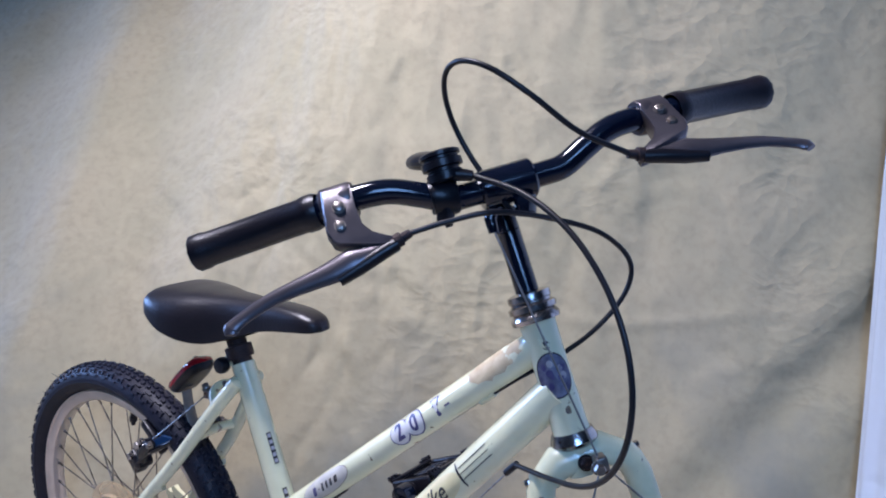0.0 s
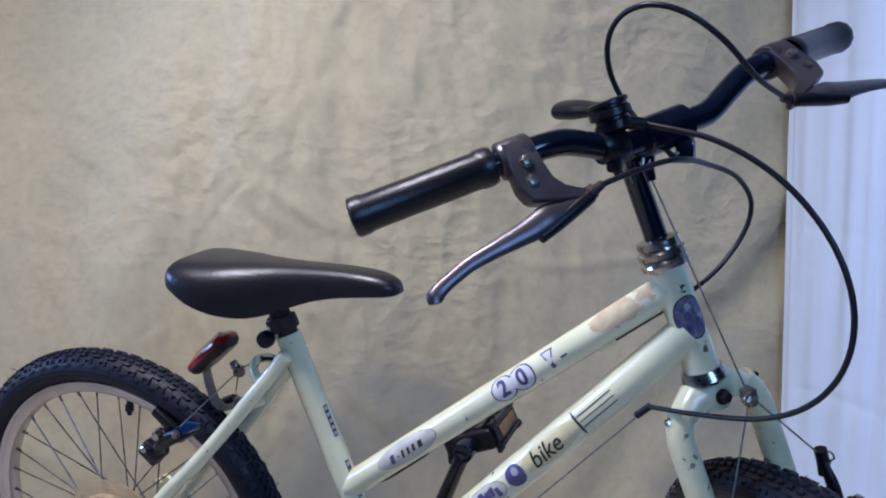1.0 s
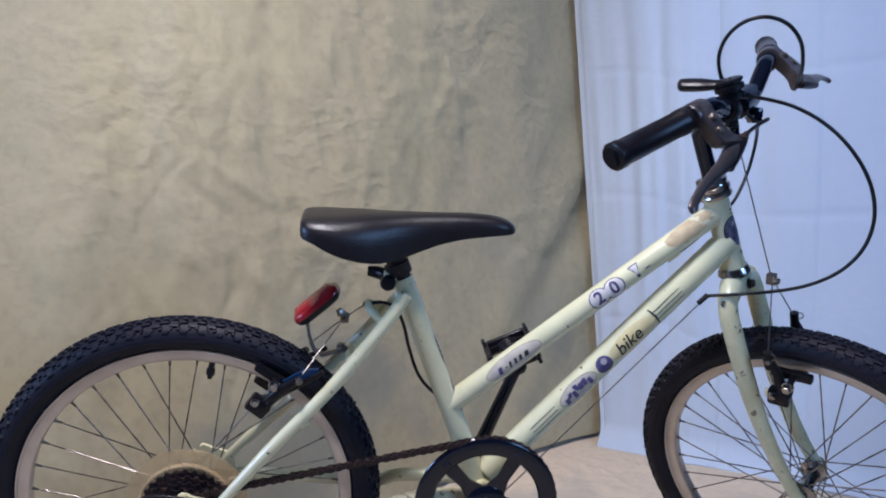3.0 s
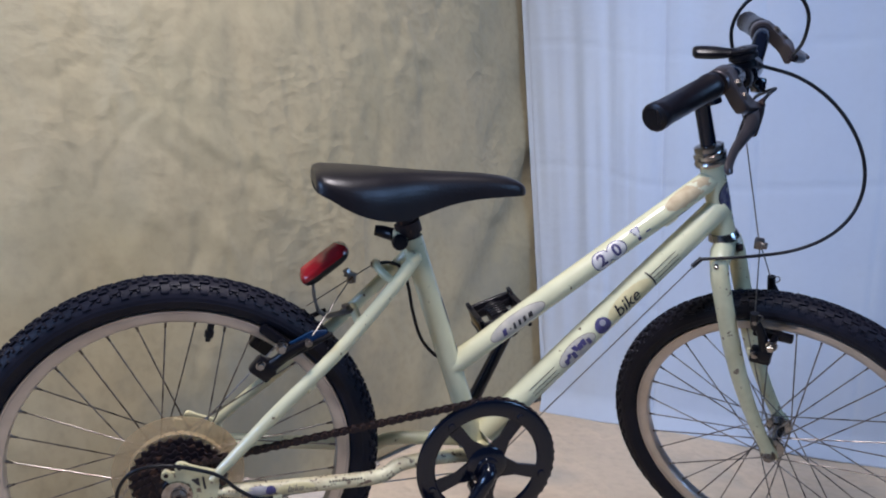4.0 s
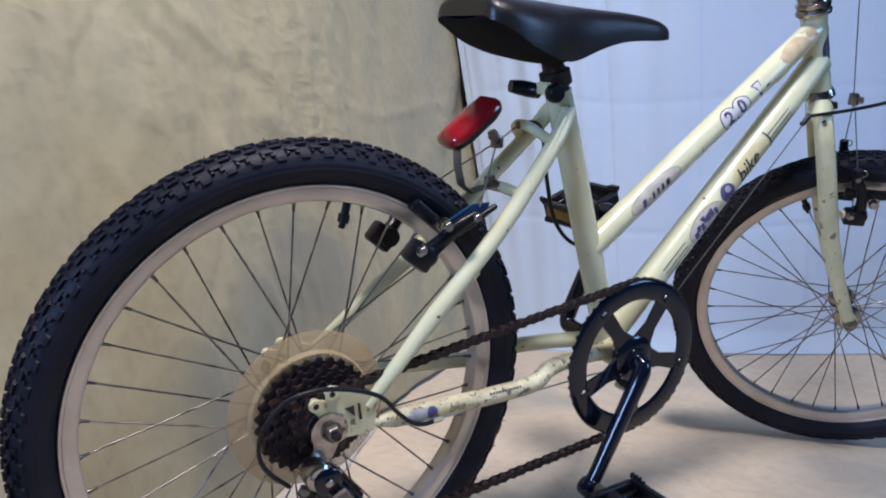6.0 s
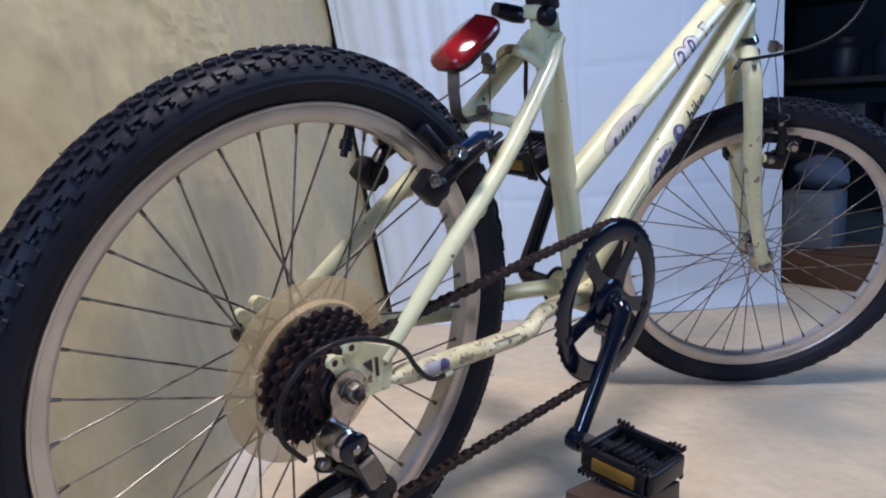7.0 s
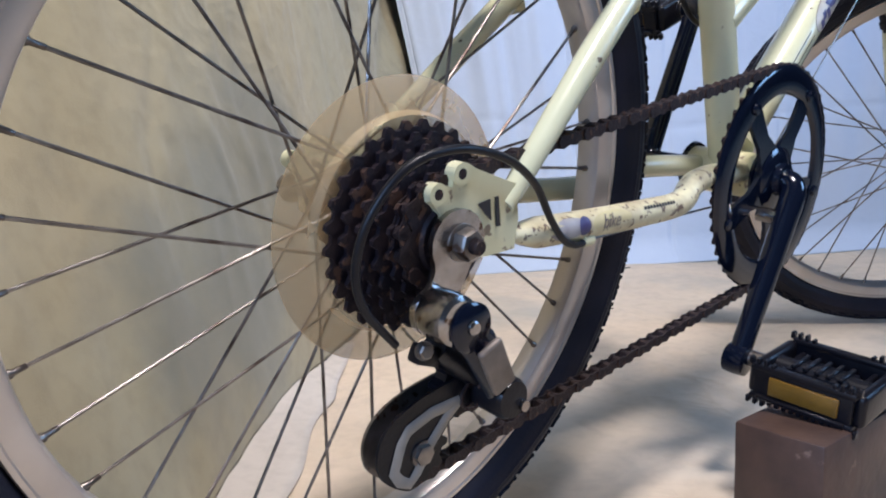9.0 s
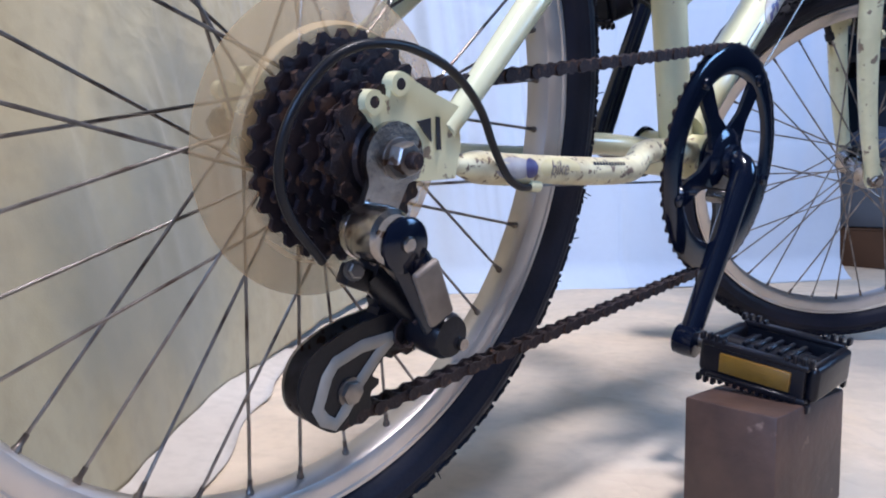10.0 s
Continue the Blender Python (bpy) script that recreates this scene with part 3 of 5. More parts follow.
def wheel(name, m, phase, valve, flange, half_right, half_left, leads, label):
    w = part(name, RIM.copy(), RIM_ALLOY, bike, label, m)
    part("tyre", TYRE.copy(), TYRE_RUBBER, w, "black knobbly tyre, dusty")
    tread = part("tread", TREAD.copy(), TYRE_RUBBER, w)
    tread["kind"] = "stuff"
    a = radians(valve)
    v = Matrix.Rotation(radians(90) - a, 4, "Y")
    part("valve", moved(tube([(0, 0, 0.2085), (0, 0, 0.196), (0, 0, 0.195), (0, 0, 0.187), (0, 0, 0.186), (0, 0, 0.181)], [0.0042, 0.0042, 0.0058, 0.0058, 0.0034, 0.0034], 12), v), CABLE_BLACK, w)
    shared = {}
    for i in range(36):
        side = -1 if i % 2 else 1
        lead = leads[i % 4]
        a = radians(phase + 10 * i)
        h = a + lead * radians(70)
        y = side * (half_left if side > 0 else half_right) + 0.0015 * lead
        p0 = Vector((flange * math.cos(h), y, flange * math.sin(h)))
        p1 = Vector((0.2080 * math.cos(a), 0.0, 0.2080 * math.sin(a)))
        way = p1 - p0
        key = (side,)
        if key not in shared:
            shared[key] = spoke_mesh(way.length)
            shared[key].materials.append(SPOKE_STEEL)
        turn = way.to_track_quat("Z", "Y").to_matrix().to_4x4()
        part("spoke", shared[key], None, w, "", Matrix.Translation(p0) @ turn)
        part("nipple", NIPPLE, None, w, "", Matrix.Translation(p1 - way.normalized() * 0.001) @ turn)
    return w


def wheel_pose(c, left):
    y = Vector(left).normalized()
    x = y.cross(Vector((0, 0, 1))).normalized()
    return axes(c, x, y, x.cross(y))


def leftward(turn, rise):
    a, b = radians(turn), radians(rise)
    return Vector((math.sin(a) * math.cos(b), math.cos(a) * math.cos(b), math.sin(b)))


REAR_C = Vector((0.001, -0.0015, 0.2604))
rear = wheel("rear_wheel", wheel_pose(REAR_C, leftward(-2.2, 2.3)), 3.6, 78.3, 0.0245, 0.020, 0.028, (1, 1, -1, -1), "rear wheel with a dull alloy rim and rusty spokes")
FRONT_C = Vector((0.9125, -0.002, 0.2497))
FRONT_D = leftward(45.0, 15.9)
front = wheel("front_wheel", wheel_pose(FRONT_C, FRONT_D), 8.3, 118.0, 0.0190, 0.028, 0.028, (-1, 1, 1, -1), "front wheel turned to one side, with an alloy rim")

part("hub", lathe([(0.006, -0.034), (0.012, -0.033), (0.027, -0.024), (0.027, -0.021), (0.012, -0.017), (0.0105, 0.0), (0.012, 0.023), (0.027, 0.027), (0.027, 0.030), (0.012, 0.034), (0.006, 0.036)], 28), STEEL, rear)
part("axle", tube([(0, -0.0790, 0), (0, 0.098, 0)], 0.0045, 12), STEEL, rear)
part("hub", lathe([(0.006, -0.036), (0.012, -0.034), (0.0195, -0.030), (0.0195, -0.027), (0.011, -0.022), (0.0095, 0.0), (0.011, 0.022), (0.0195, 0.027), (0.0195, 0.030), (0.012, 0.034), (0.006, 0.036)], 28), CHROME, front)
part("axle", tube([(0, -0.060, 0), (0, 0.060, 0)], 0.0042, 12), STEEL, front)
for s in (-1, 1):
    part("axle_nut", moved(bolt((0, 0, 0), (0, s, 0), 0.0085, 0.010), Matrix.Translation((0, s * 0.0475, 0))), STEEL, front)
part("axle_nut", moved(bolt((0, 0, 0), (0, 1, 0), 0.0085, 0.010), Matrix.Translation((0, 0.084, 0))), STEEL, rear)

# spoke protector and freewheel
part("spoke_protector", lathe([(0.022, -0.0250), (0.050, -0.0262), (0.058, -0.0290), (0.062, -0.0290), (0.064, -0.0235), (0.0800, -0.0208), (0.0828, -0.0196), (0.0822, -0.0182), (0.060, -0.0205), (0.022, -0.0225)], 72, True),
     DISC_PLASTIC, rear, "yellowed plastic spoke protector disc")


def sprocket(teeth, y, thick, r_in):
    r = teeth * 0.0127 / (2 * math.pi)
    out = []
    for i in range(teeth):
        for da, dr in ((-0.36, -0.0021), (-0.12, 0.0018), (0.10, 0.0018), (0.32, -0.0021)):
            a = 2 * math.pi * (i + da) / teeth
            out.append(((r + dr) * math.cos(a), (r + dr) * math.sin(a)))
    n = len(out)
    vs = [Vector((x, y, z)) for x, z in out] + [Vector((x, y - thick, z)) for x, z in out]
    inner = [(r_in * math.cos(2 * math.pi * k / n), r_in * math.sin(2 * math.pi * k / n)) for k in range(n)]
    vs += [Vector((x, y, z)) for x, z in inner] + [Vector((x, y - thick, z)) for x, z in inner]
    fs = []
    for i in range(n):
        j = (i + 1) % n
        fs += [[i, j, n + j, n + i], [2 * n + i, 3 * n + i, 3 * n + j, 2 * n + j], [n + i, n + j, 3 * n + j, 3 * n + i], [i, 2 * n + i, 2 * n + j, j]]
    return vs, fs


part("freewheel", lathe([(0.010, -0.028), (0.0480, -0.034), (0.0430, -0.0388), (0.0370, -0.0436), (0.0330, -0.0484), (0.0265, -0.0532), (0.0215, -0.058), (0.0185, -0.062), (0.0100, -0.062)], 48), SPROCKET, rear, "dark oily freewheel with six sprockets")
for k, teeth in enumerate((29, 26, 23, 20, 17, 14)):
    ob = part("sprocket", sprocket(teeth, -0.0310 - k * 0.0052, 0.0030, 0.0200), SPROCKET, rear, smooth=False)

# ---- fork, steered with the wheel ----
FD = FRONT_D
CROWN = HEAD_LOW - UP * 0.026
part("fork_crown", tube([CROWN - FD * 0.036 - UP * 0.006, CROWN - FD * 0.022 + UP * 0.004, CROWN + FD * 0.022 + UP * 0.004, CROWN + FD * 0.036 - UP * 0.006], [0.0135, 0.016, 0.016, 0.0135], 18), PAINT, bike)
part("steerer", tube([HEAD_LOW, CROWN - UP * 0.012], 0.0155, 18), PAINT, bike)
for s in (-1, 1):
    a0 = CROWN + FD * s * 0.036
    end = FRONT_C + FD * s * 0.0435
    drop_v = end - a0
    straight = -UP * (drop_v.dot(-UP))
    bow = drop_v - straight
    pts, rr = [], []
    for k in range(25):
        t = k / 24
        shoulder = max(0.0, 1 - t / 0.10)
        w = FD * s * (0.0115 * (1 - shoulder ** 2) * (1 - max(0, (t - 0.25) / 0.75)) - 0.0)
        q = a0 + straight * t + bow * (max(0.0, t - 0.35) / 0.65) ** 2.1 + (bow - FD * bow.dot(FD)) * 0.0 + w
        pts.append(q)
        rr.append(0.0132 - 0.0042 * max(0.0, (t - 0.4) / 0.6))
    part("fork_leg", tube(pts, rr, 18), PAINT_WORN, bike)
    way = (pts[-1] - pts[-3]).normalized()
    m = axes(end, way.cross(FD), FD, -way)
    part("fork_end", moved(plate([(-0.009, 0.016), (0.009, 0.016), (0.012, 0.002), (0.010, -0.010), (0.0, -0.014), (-0.010, -0.010), (-0.012, 0.002)], -0.003, 0.003), m), PAINT_WORN, bike)

# headset: chromed rings above and below the head tube
m_head = axes(HEAD_TOP, UP.cross(Vector((0, 1, 0))), UP, (0, 1, 0))
part("headset_top", moved(lathe([(0.0135, 0.0), (0.0225, 0.0), (0.0235, 0.004), (0.0215, 0.008), (0.0195, 0.0095), (0.0225, 0.0105), (0.0230, 0.0155), (0.0195, 0.0175), (0.0190, 0.0195), (0.0205, 0.0205), (0.0205, 0.0265), (0.0150, 0.0285), (0.0125, 0.0285)], 40), m_head), CHROME, bike, "tarnished chrome headset")
m_low = axes(HEAD_LOW, UP.cross(Vector((0, 1, 0))), UP, (0, 1, 0))
part("headset_low", moved(lathe([(0.0150, 0.002), (0.0195, 0.002), (0.0215, -0.003), (0.0225, -0.008), (0.0200, -0.011), (0.0170, -0.013), (0.0150, -0.013)], 40), m_low), CHROME, bike, "tarnished chrome headset")

# ---- handlebar assembly, in axes of its own: d to the rider's left, f ahead, u up ----
BAR_O = Vector((0.723, -0.044, 0.816))
D = Vector((0.657, 0.725, 0.226)).normalized()
Fv = D.cross(UP).normalized()
U = Fv.cross(D).normalized()


def B(d, f, u):
    return BAR_O + D * d + Fv * f + U * (u + 0.018 * max(0.0, d))


quill_top = BAR_O - Fv * 0.048 - U * 0.016
part("stem_quill", tube([HEAD_TOP + UP * 0.024, HEAD_TOP + UP * 0.09, quill_top], 0.0110, 18), BLACK_PAINT, bike, "glossy black stem")
part("stem_arm", tube(smooth_path([quill_top - U * 0.020, quill_top + U * 0.004, quill_top + Fv * 0.018 + U * 0.014, BAR_O - Fv * 0.004], 5), [0.0112] * 6 + [0.0125, 0.013, 0.0135, 0.014, 0.0145, 0.0145, 0.0145, 0.0145, 0.014, 0.014], 18), BLACK_PAINT, bike)
part("stem_clamp", tube([B(-0.024, 0, 0), B(-0.022, 0, 0), B(0.022, 0, 0), B(0.024, 0, 0)], [0.0155, 0.0172, 0.0172, 0.0155], 24), BLACK_PAINT, bike)
part("clamp_bolt", bolt(B(0, 0.006, -0.020), tuple(-U), 0.005, 0.008), STEEL, bike)
part("stem_lug", block(0.016, 0.016, 0.020, 0.004, tuple(B(0.008, 0.010, -0.022))), BLACK_PAINT, bike)
part("stem_bolt", bolt(quill_top - Fv * 0.002 + U * 0.012, tuple(UP), 0.006, 0.006), STEEL, bike)
half = [(0.0, 0, 0), (0.030, 0, 0), (0.052, 0.001, 0.001), (0.075, 0.003, 0.011), (0.098, 0.004, 0.020), (0.122, 0.002, 0.0225), (0.155, -0.006, 0.022), (0.215, -0.0265, 0.021), (0.270, -0.0460, 0.020)]
LEFT_REACH = 0.007
line = [B(-a, b, c) for a, b, c in half[:0:-1]] + [B(a + (LEFT_REACH if a > 0.15 else 0), b, c) for a, b, c in half]
part("handlebar", tube(smooth_path(line, 5), 0.0108, 18), BLACK_PAINT, bike, "glossy black steel handlebar")


def grip(s):
    p = [B(s * a + (LEFT_REACH if s > 0 else 0), b, c) for a, b, c in ((0.157, -0.0067, 0.022), (0.161, -0.0080, 0.022), (0.169, -0.0108, 0.0219), (0.171, -0.0115, 0.0219), (0.257, -0.0412, 0.0203), (0.259, -0.0419, 0.0203), (0.268, -0.0452, 0.020), (0.2700, -0.0458, 0.020))]
    vs, fs = tube(p, [0.0145, 0.0160, 0.0160, 0.0150, 0.0152, 0.0163, 0.0163, 0.0140], 12, False)
    bore = tube([p[-1], p[-1] - (p[-1] - p[-3]).normalized() * 0.022], [0.0105, 0.0102], 12, False)
    k, n = len(vs), len(vs)
    vs = vs + bore[0]
    fs = fs + [[n - 12 + i, n - 12 + (i + 1) % 12, k + (i + 1) % 12, k + i] for i in range(12)] + [[j + k for j in f] for f in bore[1]] + [[k + 12 + i for i in range(12)]]
    return vs, fs


def brake_lever(s):
    """Clamp band, flat body with two screws, barrel adjuster and curved blade."""
    clamp = tube([B(s * 0.127, 0.0015, 0.0223), B(s * 0.129, 0.001, 0.0223), B(s * 0.152, -0.004, 0.0222), B(s * 0.154, -0.0045, 0.0222)], [0.0145, 0.0158, 0.0158, 0.0145], 20)
    lev = part("brake_lever", clamp, GREY_LEVER, bike, "dull grey brake lever with a curved blade")

    def L(d, w, h):
        return B(s * d, fw * w + dn * h, 0.022 - dn * w + fw * h)

    dn, fw = (0.94, 0.35) if s < 0 else (0.80, 0.60)
    n1 = (Fv * dn + U * fw).normalized()
    flat = [(0.1530, -0.008), (0.1555, 0.010), (0.1575, 0.030), (0.1545, 0.0400), (0.1510, 0.0430), (0.1300, 0.0500), (0.1120, 0.0555), (0.1045, 0.0560), (0.1040, 0.0515), (0.1110, 0.0475), (0.1210, 0.0410), (0.1275, 0.0310), (0.1290, 0.014), (0.1285, -0.008)]
    n = len(flat)
    cx, cw = 0.136, 0.028
    vs = [L(cx + (d - cx) * k, cw + (w - cw) * k, h) for k, h in ((0.93, 0.0148), (1.0, 0.0130), (1.0, 0.001), (0.9, -0.002)) for d, w in flat]
    fs = [list(range(n)), list(range(3 * n, 4 * n))[::-1]] + [[r * n + i, (r + 1) * n + i, (r + 1) * n + (i + 1) % n, r * n + (i + 1) % n] for r in range(3) for i in range(n)]
    part("lever_body", (vs, fs), GREY_LEVER, lev)
    part("pivot_bracket", tube([L(0.158, 0.0690, 0.005), L(0.140, 0.0640, 0.007), L(0.120, 0.0585, 0.010), L(0.106, 0.0550, 0.0115)], [0.0050, 0.0062, 0.0062, 0.0056], 12), BLACK_PLASTIC, lev)
    bl = [(0.116, 0.0540, 0.011, 0.0050), (0.130, 0.0570, 0.010, 0.0075), (0.145, 0.0575, 0.008, 0.0110), (0.160, 0.0605, 0.006, 0.0100), (0.176, 0.0620, 0.004, 0.0082), (0.195, 0.0635, 0.001, 0.0068), (0.215, 0.0655, -0.003, 0.0060), (0.233, 0.0700, -0.007, 0.0057), (0.2430, 0.0735, -0.009, 0.0060), (0.2485, 0.0770, -0.010, 0.0070), (0.2500, 0.0815, -0.010, 0.0048)]
    path = smooth_path([L(a, c, h) for a, c, h, r in bl], 4)
    rr = [bl[min(i // 4, len(bl) - 2)][3] * (1 - (i % 4) / 4) + bl[min(i // 4 + 1, len(bl) - 1)][3] * (i % 4) / 4 for i in range(len(path) - 1)] + [bl[-1][3]]
    part("blade", tube(path, rr, 14, True, 0.55, tuple(n1)), GREY_LEVER, lev)
    part("barrel_adjuster", tube([L(0.112, 0.0535, 0.010), L(0.1075, 0.0530, 0.0115), L(0.107, 0.0530, 0.0115), L(0.1015, 0.0520, 0.013), L(0.101, 0.0520, 0.013), L(0.0935, 0.0505, 0.015)],
                                 [0.0045, 0.0045, 0.0060, 0.0060, 0.0042, 0.0036], 12), RUST, lev, "brownish barrel adjuster")
    part("clamp_screw", bolt(L(0.1425, 0.0115, 0.0148), tuple(n1), 0.0046, 0.0035), STEEL, lev)
    part("clamp_screw", bolt(L(0.1455, 0.0275, 0.0148), tuple(n1), 0.0040, 0.0020), STEEL, lev)
    return lev


for s in (-1, 1):
    part("grip", grip(s), GRIP_RUBBER, bike, "worn dark rubber grip with an open end")
    brake_lever(s)

shifter = part("gear_shifter", tube([B(-0.066, 0.002, 0.006), B(-0.064, 0.0022, 0.006), B(-0.046, 0.0012, 0.0012), B(-0.044, 0.0012, 0.001)], [0.0138, 0.0150, 0.0150, 0.0138], 18), BLACK_PLASTIC, bike, "black plastic thumb shifter")
m_sh = axes(B(-0.050, 0.008, 0.014), Fv, U, D)
part("shifter_drum", moved(lathe([(0.013, 0.0), (0.0165, 0.002), (0.0165, 0.010), (0.0145, 0.011), (0.0145, 0.014), (0.0185, 0.0155), (0.0185, 0.0225), (0.0160, 0.024), (0.0160, 0.0265), (0.0185, 0.0275), (0.0185, 0.0310), (0.0165, 0.0325), (0.006, 0.0325), (0.005, 0.031)], 28), m_sh @ Matrix.Diagonal((0.95, 0.80, 0.95, 1))), BLACK_PLASTIC, shifter)
part("shifter_paddle", tube(smooth_path([B(-0.053, 0.004, 0.035), B(-0.055, -0.010, 0.038), B(-0.057, -0.026, 0.042), B(-0.059, -0.042, 0.046), B(-0.061, -0.049, 0.0475)], 4),
                            [0.0095, 0.0100, 0.0100, 0.0105, 0.0112, 0.0122, 0.0130, 0.0138, 0.0142, 0.0144, 0.0144, 0.0144, 0.0142, 0.014, 0.0132, 0.0115, 0.0075], 14, True, 0.56, tuple(U)), BLACK_PLASTIC, shifter)
part("clamp_lug", join(block(0.013, 0.012, 0.016, 0.003, tuple(B(-0.058, 0.004, -0.010))), bolt(B(-0.058, 0.004, -0.018), tuple(-U), 0.0036, 0.004)), BLACK_PLASTIC, shifter)
part("cable_stop", tube([B(-0.044, 0.016, 0.018), B(-0.030, 0.020, 0.012)], [0.006, 0.0045], 12), BLACK_PLASTIC, shifter)

# ---- cables ----


def housing(name, pts, r=0.0024, mat=None, steps=7):
    return part(name, tube(smooth_path(pts, steps), r, 10), mat or CABLE_BLACK, bike)


housing("gear_cable", [B(-0.030, 0.020, 0.012), (0.7662, -0.0894, 0.8140), (0.8095, -0.0991, 0.7910), (0.8426, -0.1090, 0.7584), (0.8645, -0.1172, 0.7198), (0.8724, -0.1206, 0.6790), (0.8660, -0.1165, 0.6401),
                       (0.8463, -0.1034, 0.6070), (0.8143, -0.0816, 0.5821), (0.7701, -0.0530, 0.5654), (0.714, -0.021, 0.552)])
housing("rear_brake_cable", [B(-0.095, 0.0315, -0.0205), B(-0.060, 0.034, -0.020), B(-0.020, 0.034, -0.024), (0.762, -0.018, 0.784), (0.782, 0.022, 0.768), (0.794, 0.050, 0.741), (0.789, 0.052, 0.711), (0.768, 0.036, 0.678), (0.737, 0.020, 0.650), (0.702, 0.004, 0.6265), (0.675, 0.000, 0.607)])
housing("front_brake_cable", [B(0.095, 0.0425, -0.0095), (0.7947, -0.0504, 0.8597), (0.7714, -0.0830, 0.8883), (0.7442, -0.0974, 0.9092), (0.7164, -0.0971, 0.9167), (0.6933, -0.0863, 0.9097), (0.6806, -0.0712, 0.8900), (0.6819, -0.0579, 0.8617), (0.7007, -0.0518, 0.8284), B(-0.004, 0.012, -0.028)])

DARK_FELT = material("dull_black", (0.006, 0.006, 0.007), 0.9, 0, (0.010, 0.010, 0.011), 40, 0.8, 0.2, 200, spec=0.1)
part("cable_guide", tube([(0.716, -0.0205, 0.553), (0.703, -0.0200, 0.5405)], 0.0036, 10), CABLE_BLACK, bike)
part("cable_guide", tube([(0.678, 0.0, 0.6095), (0.662, 0.0, 0.5970)], 0.0042, 10), PAINT_WORN, bike)
part("gear_wire", tube([(0.712, -0.021, 0.549), (0.446, -0.018, 0.262), (0.405, -0.018, 0.232)], 0.0009, 6), WIRE, bike)
part("gear_wire", tube([(0.405, -0.018, 0.232), (0.36, -0.030, 0.238), (0.126, -0.062, 0.2415)], 0.0009, 6), WIRE, bike)
part("brake_wire", tube([(0.668, 0.0, 0.6015), (0.470, 0.0, 0.4515)], 0.0009, 6), WIRE, bike)
housing("rear_brake_cable", [(0.470, 0.0, 0.4515), (0.445, 0.001, 0.4315), (0.405, 0.010, 0.400), (0.372, 0.018, 0.388), (0.345, 0.019, 0.398), (0.322, 0.019, 0.425), (0.308, 0.019, 0.465), (0.300, 0.019, 0.500), (0.288, 0.012, 0.528), (0.270, 0.003, 0.539), (0.251, 0.0, 0.5385)])
part("cable_stop_rear", tube([(0.256, 0, 0.5390), (0.244, 0, 0.5365)], 0.0042, 10), STEEL, bike)
housing("derailleur_cable", [(0.122, -0.063, 0.2405), (0.108, -0.066, 0.2415), (0.093, -0.069, 0.2475), (0.074, -0.073, 0.264), (0.053, -0.078, 0.286), (0.020, -0.086, 0.303), (-0.015, -0.088, 0.310), (-0.045, -0.086, 0.303), (-0.062, -0.080, 0.280),
                             (-0.066, -0.075, 0.255), (-0.058, -0.072, 0.232), (-0.035, -0.068, 0.208)], 0.0023)
part("frame_rod", tube([(0.432, 0.019, 0.296), (0.438, 0.020, 0.303), (0.512, 0.020, 0.381), (0.518, 0.019, 0.388)], [0.003, 0.0042, 0.0042, 0.003], 10), CABLE_BLACK, bike, "short black rod fixed beside the tube")
part("stay_cable_guide", tube([(0.132, -0.060, 0.2410), (0.120, -0.062, 0.2415)], 0.0042, 10), PAINT_WORN, bike)

# ---- saddle ----
SADDLE = [  # x, half width, top, lower edge
    (0.1655, 0.0400, 0.6590, 0.6450), (0.1665, 0.0490, 0.6625, 0.6420), (0.1720, 0.0560, 0.6655, 0.6390), (0.1840, 0.0615, 0.6660, 0.6340), (0.2010, 0.0640, 0.6660, 0.6245), (0.2193, 0.0630, 0.6655, 0.6165), (0.2429, 0.0575, 0.6655, 0.6095), (0.2664, 0.0480, 0.6645, 0.6062), (0.29, 0.0385, 0.6640, 0.6085),
    (0.315, 0.0315, 0.6635, 0.6165), (0.345, 0.027, 0.6630, 0.6260), (0.375, 0.0242, 0.6625, 0.6320), (0.4, 0.0228, 0.6610, 0.6345), (0.42, 0.0210, 0.6585, 0.6360), (0.435, 0.0175, 0.6540, 0.6365), (0.443, 0.012, 0.6490, 0.6370), (0.4470, 0.005, 0.6430, 0.6380)]


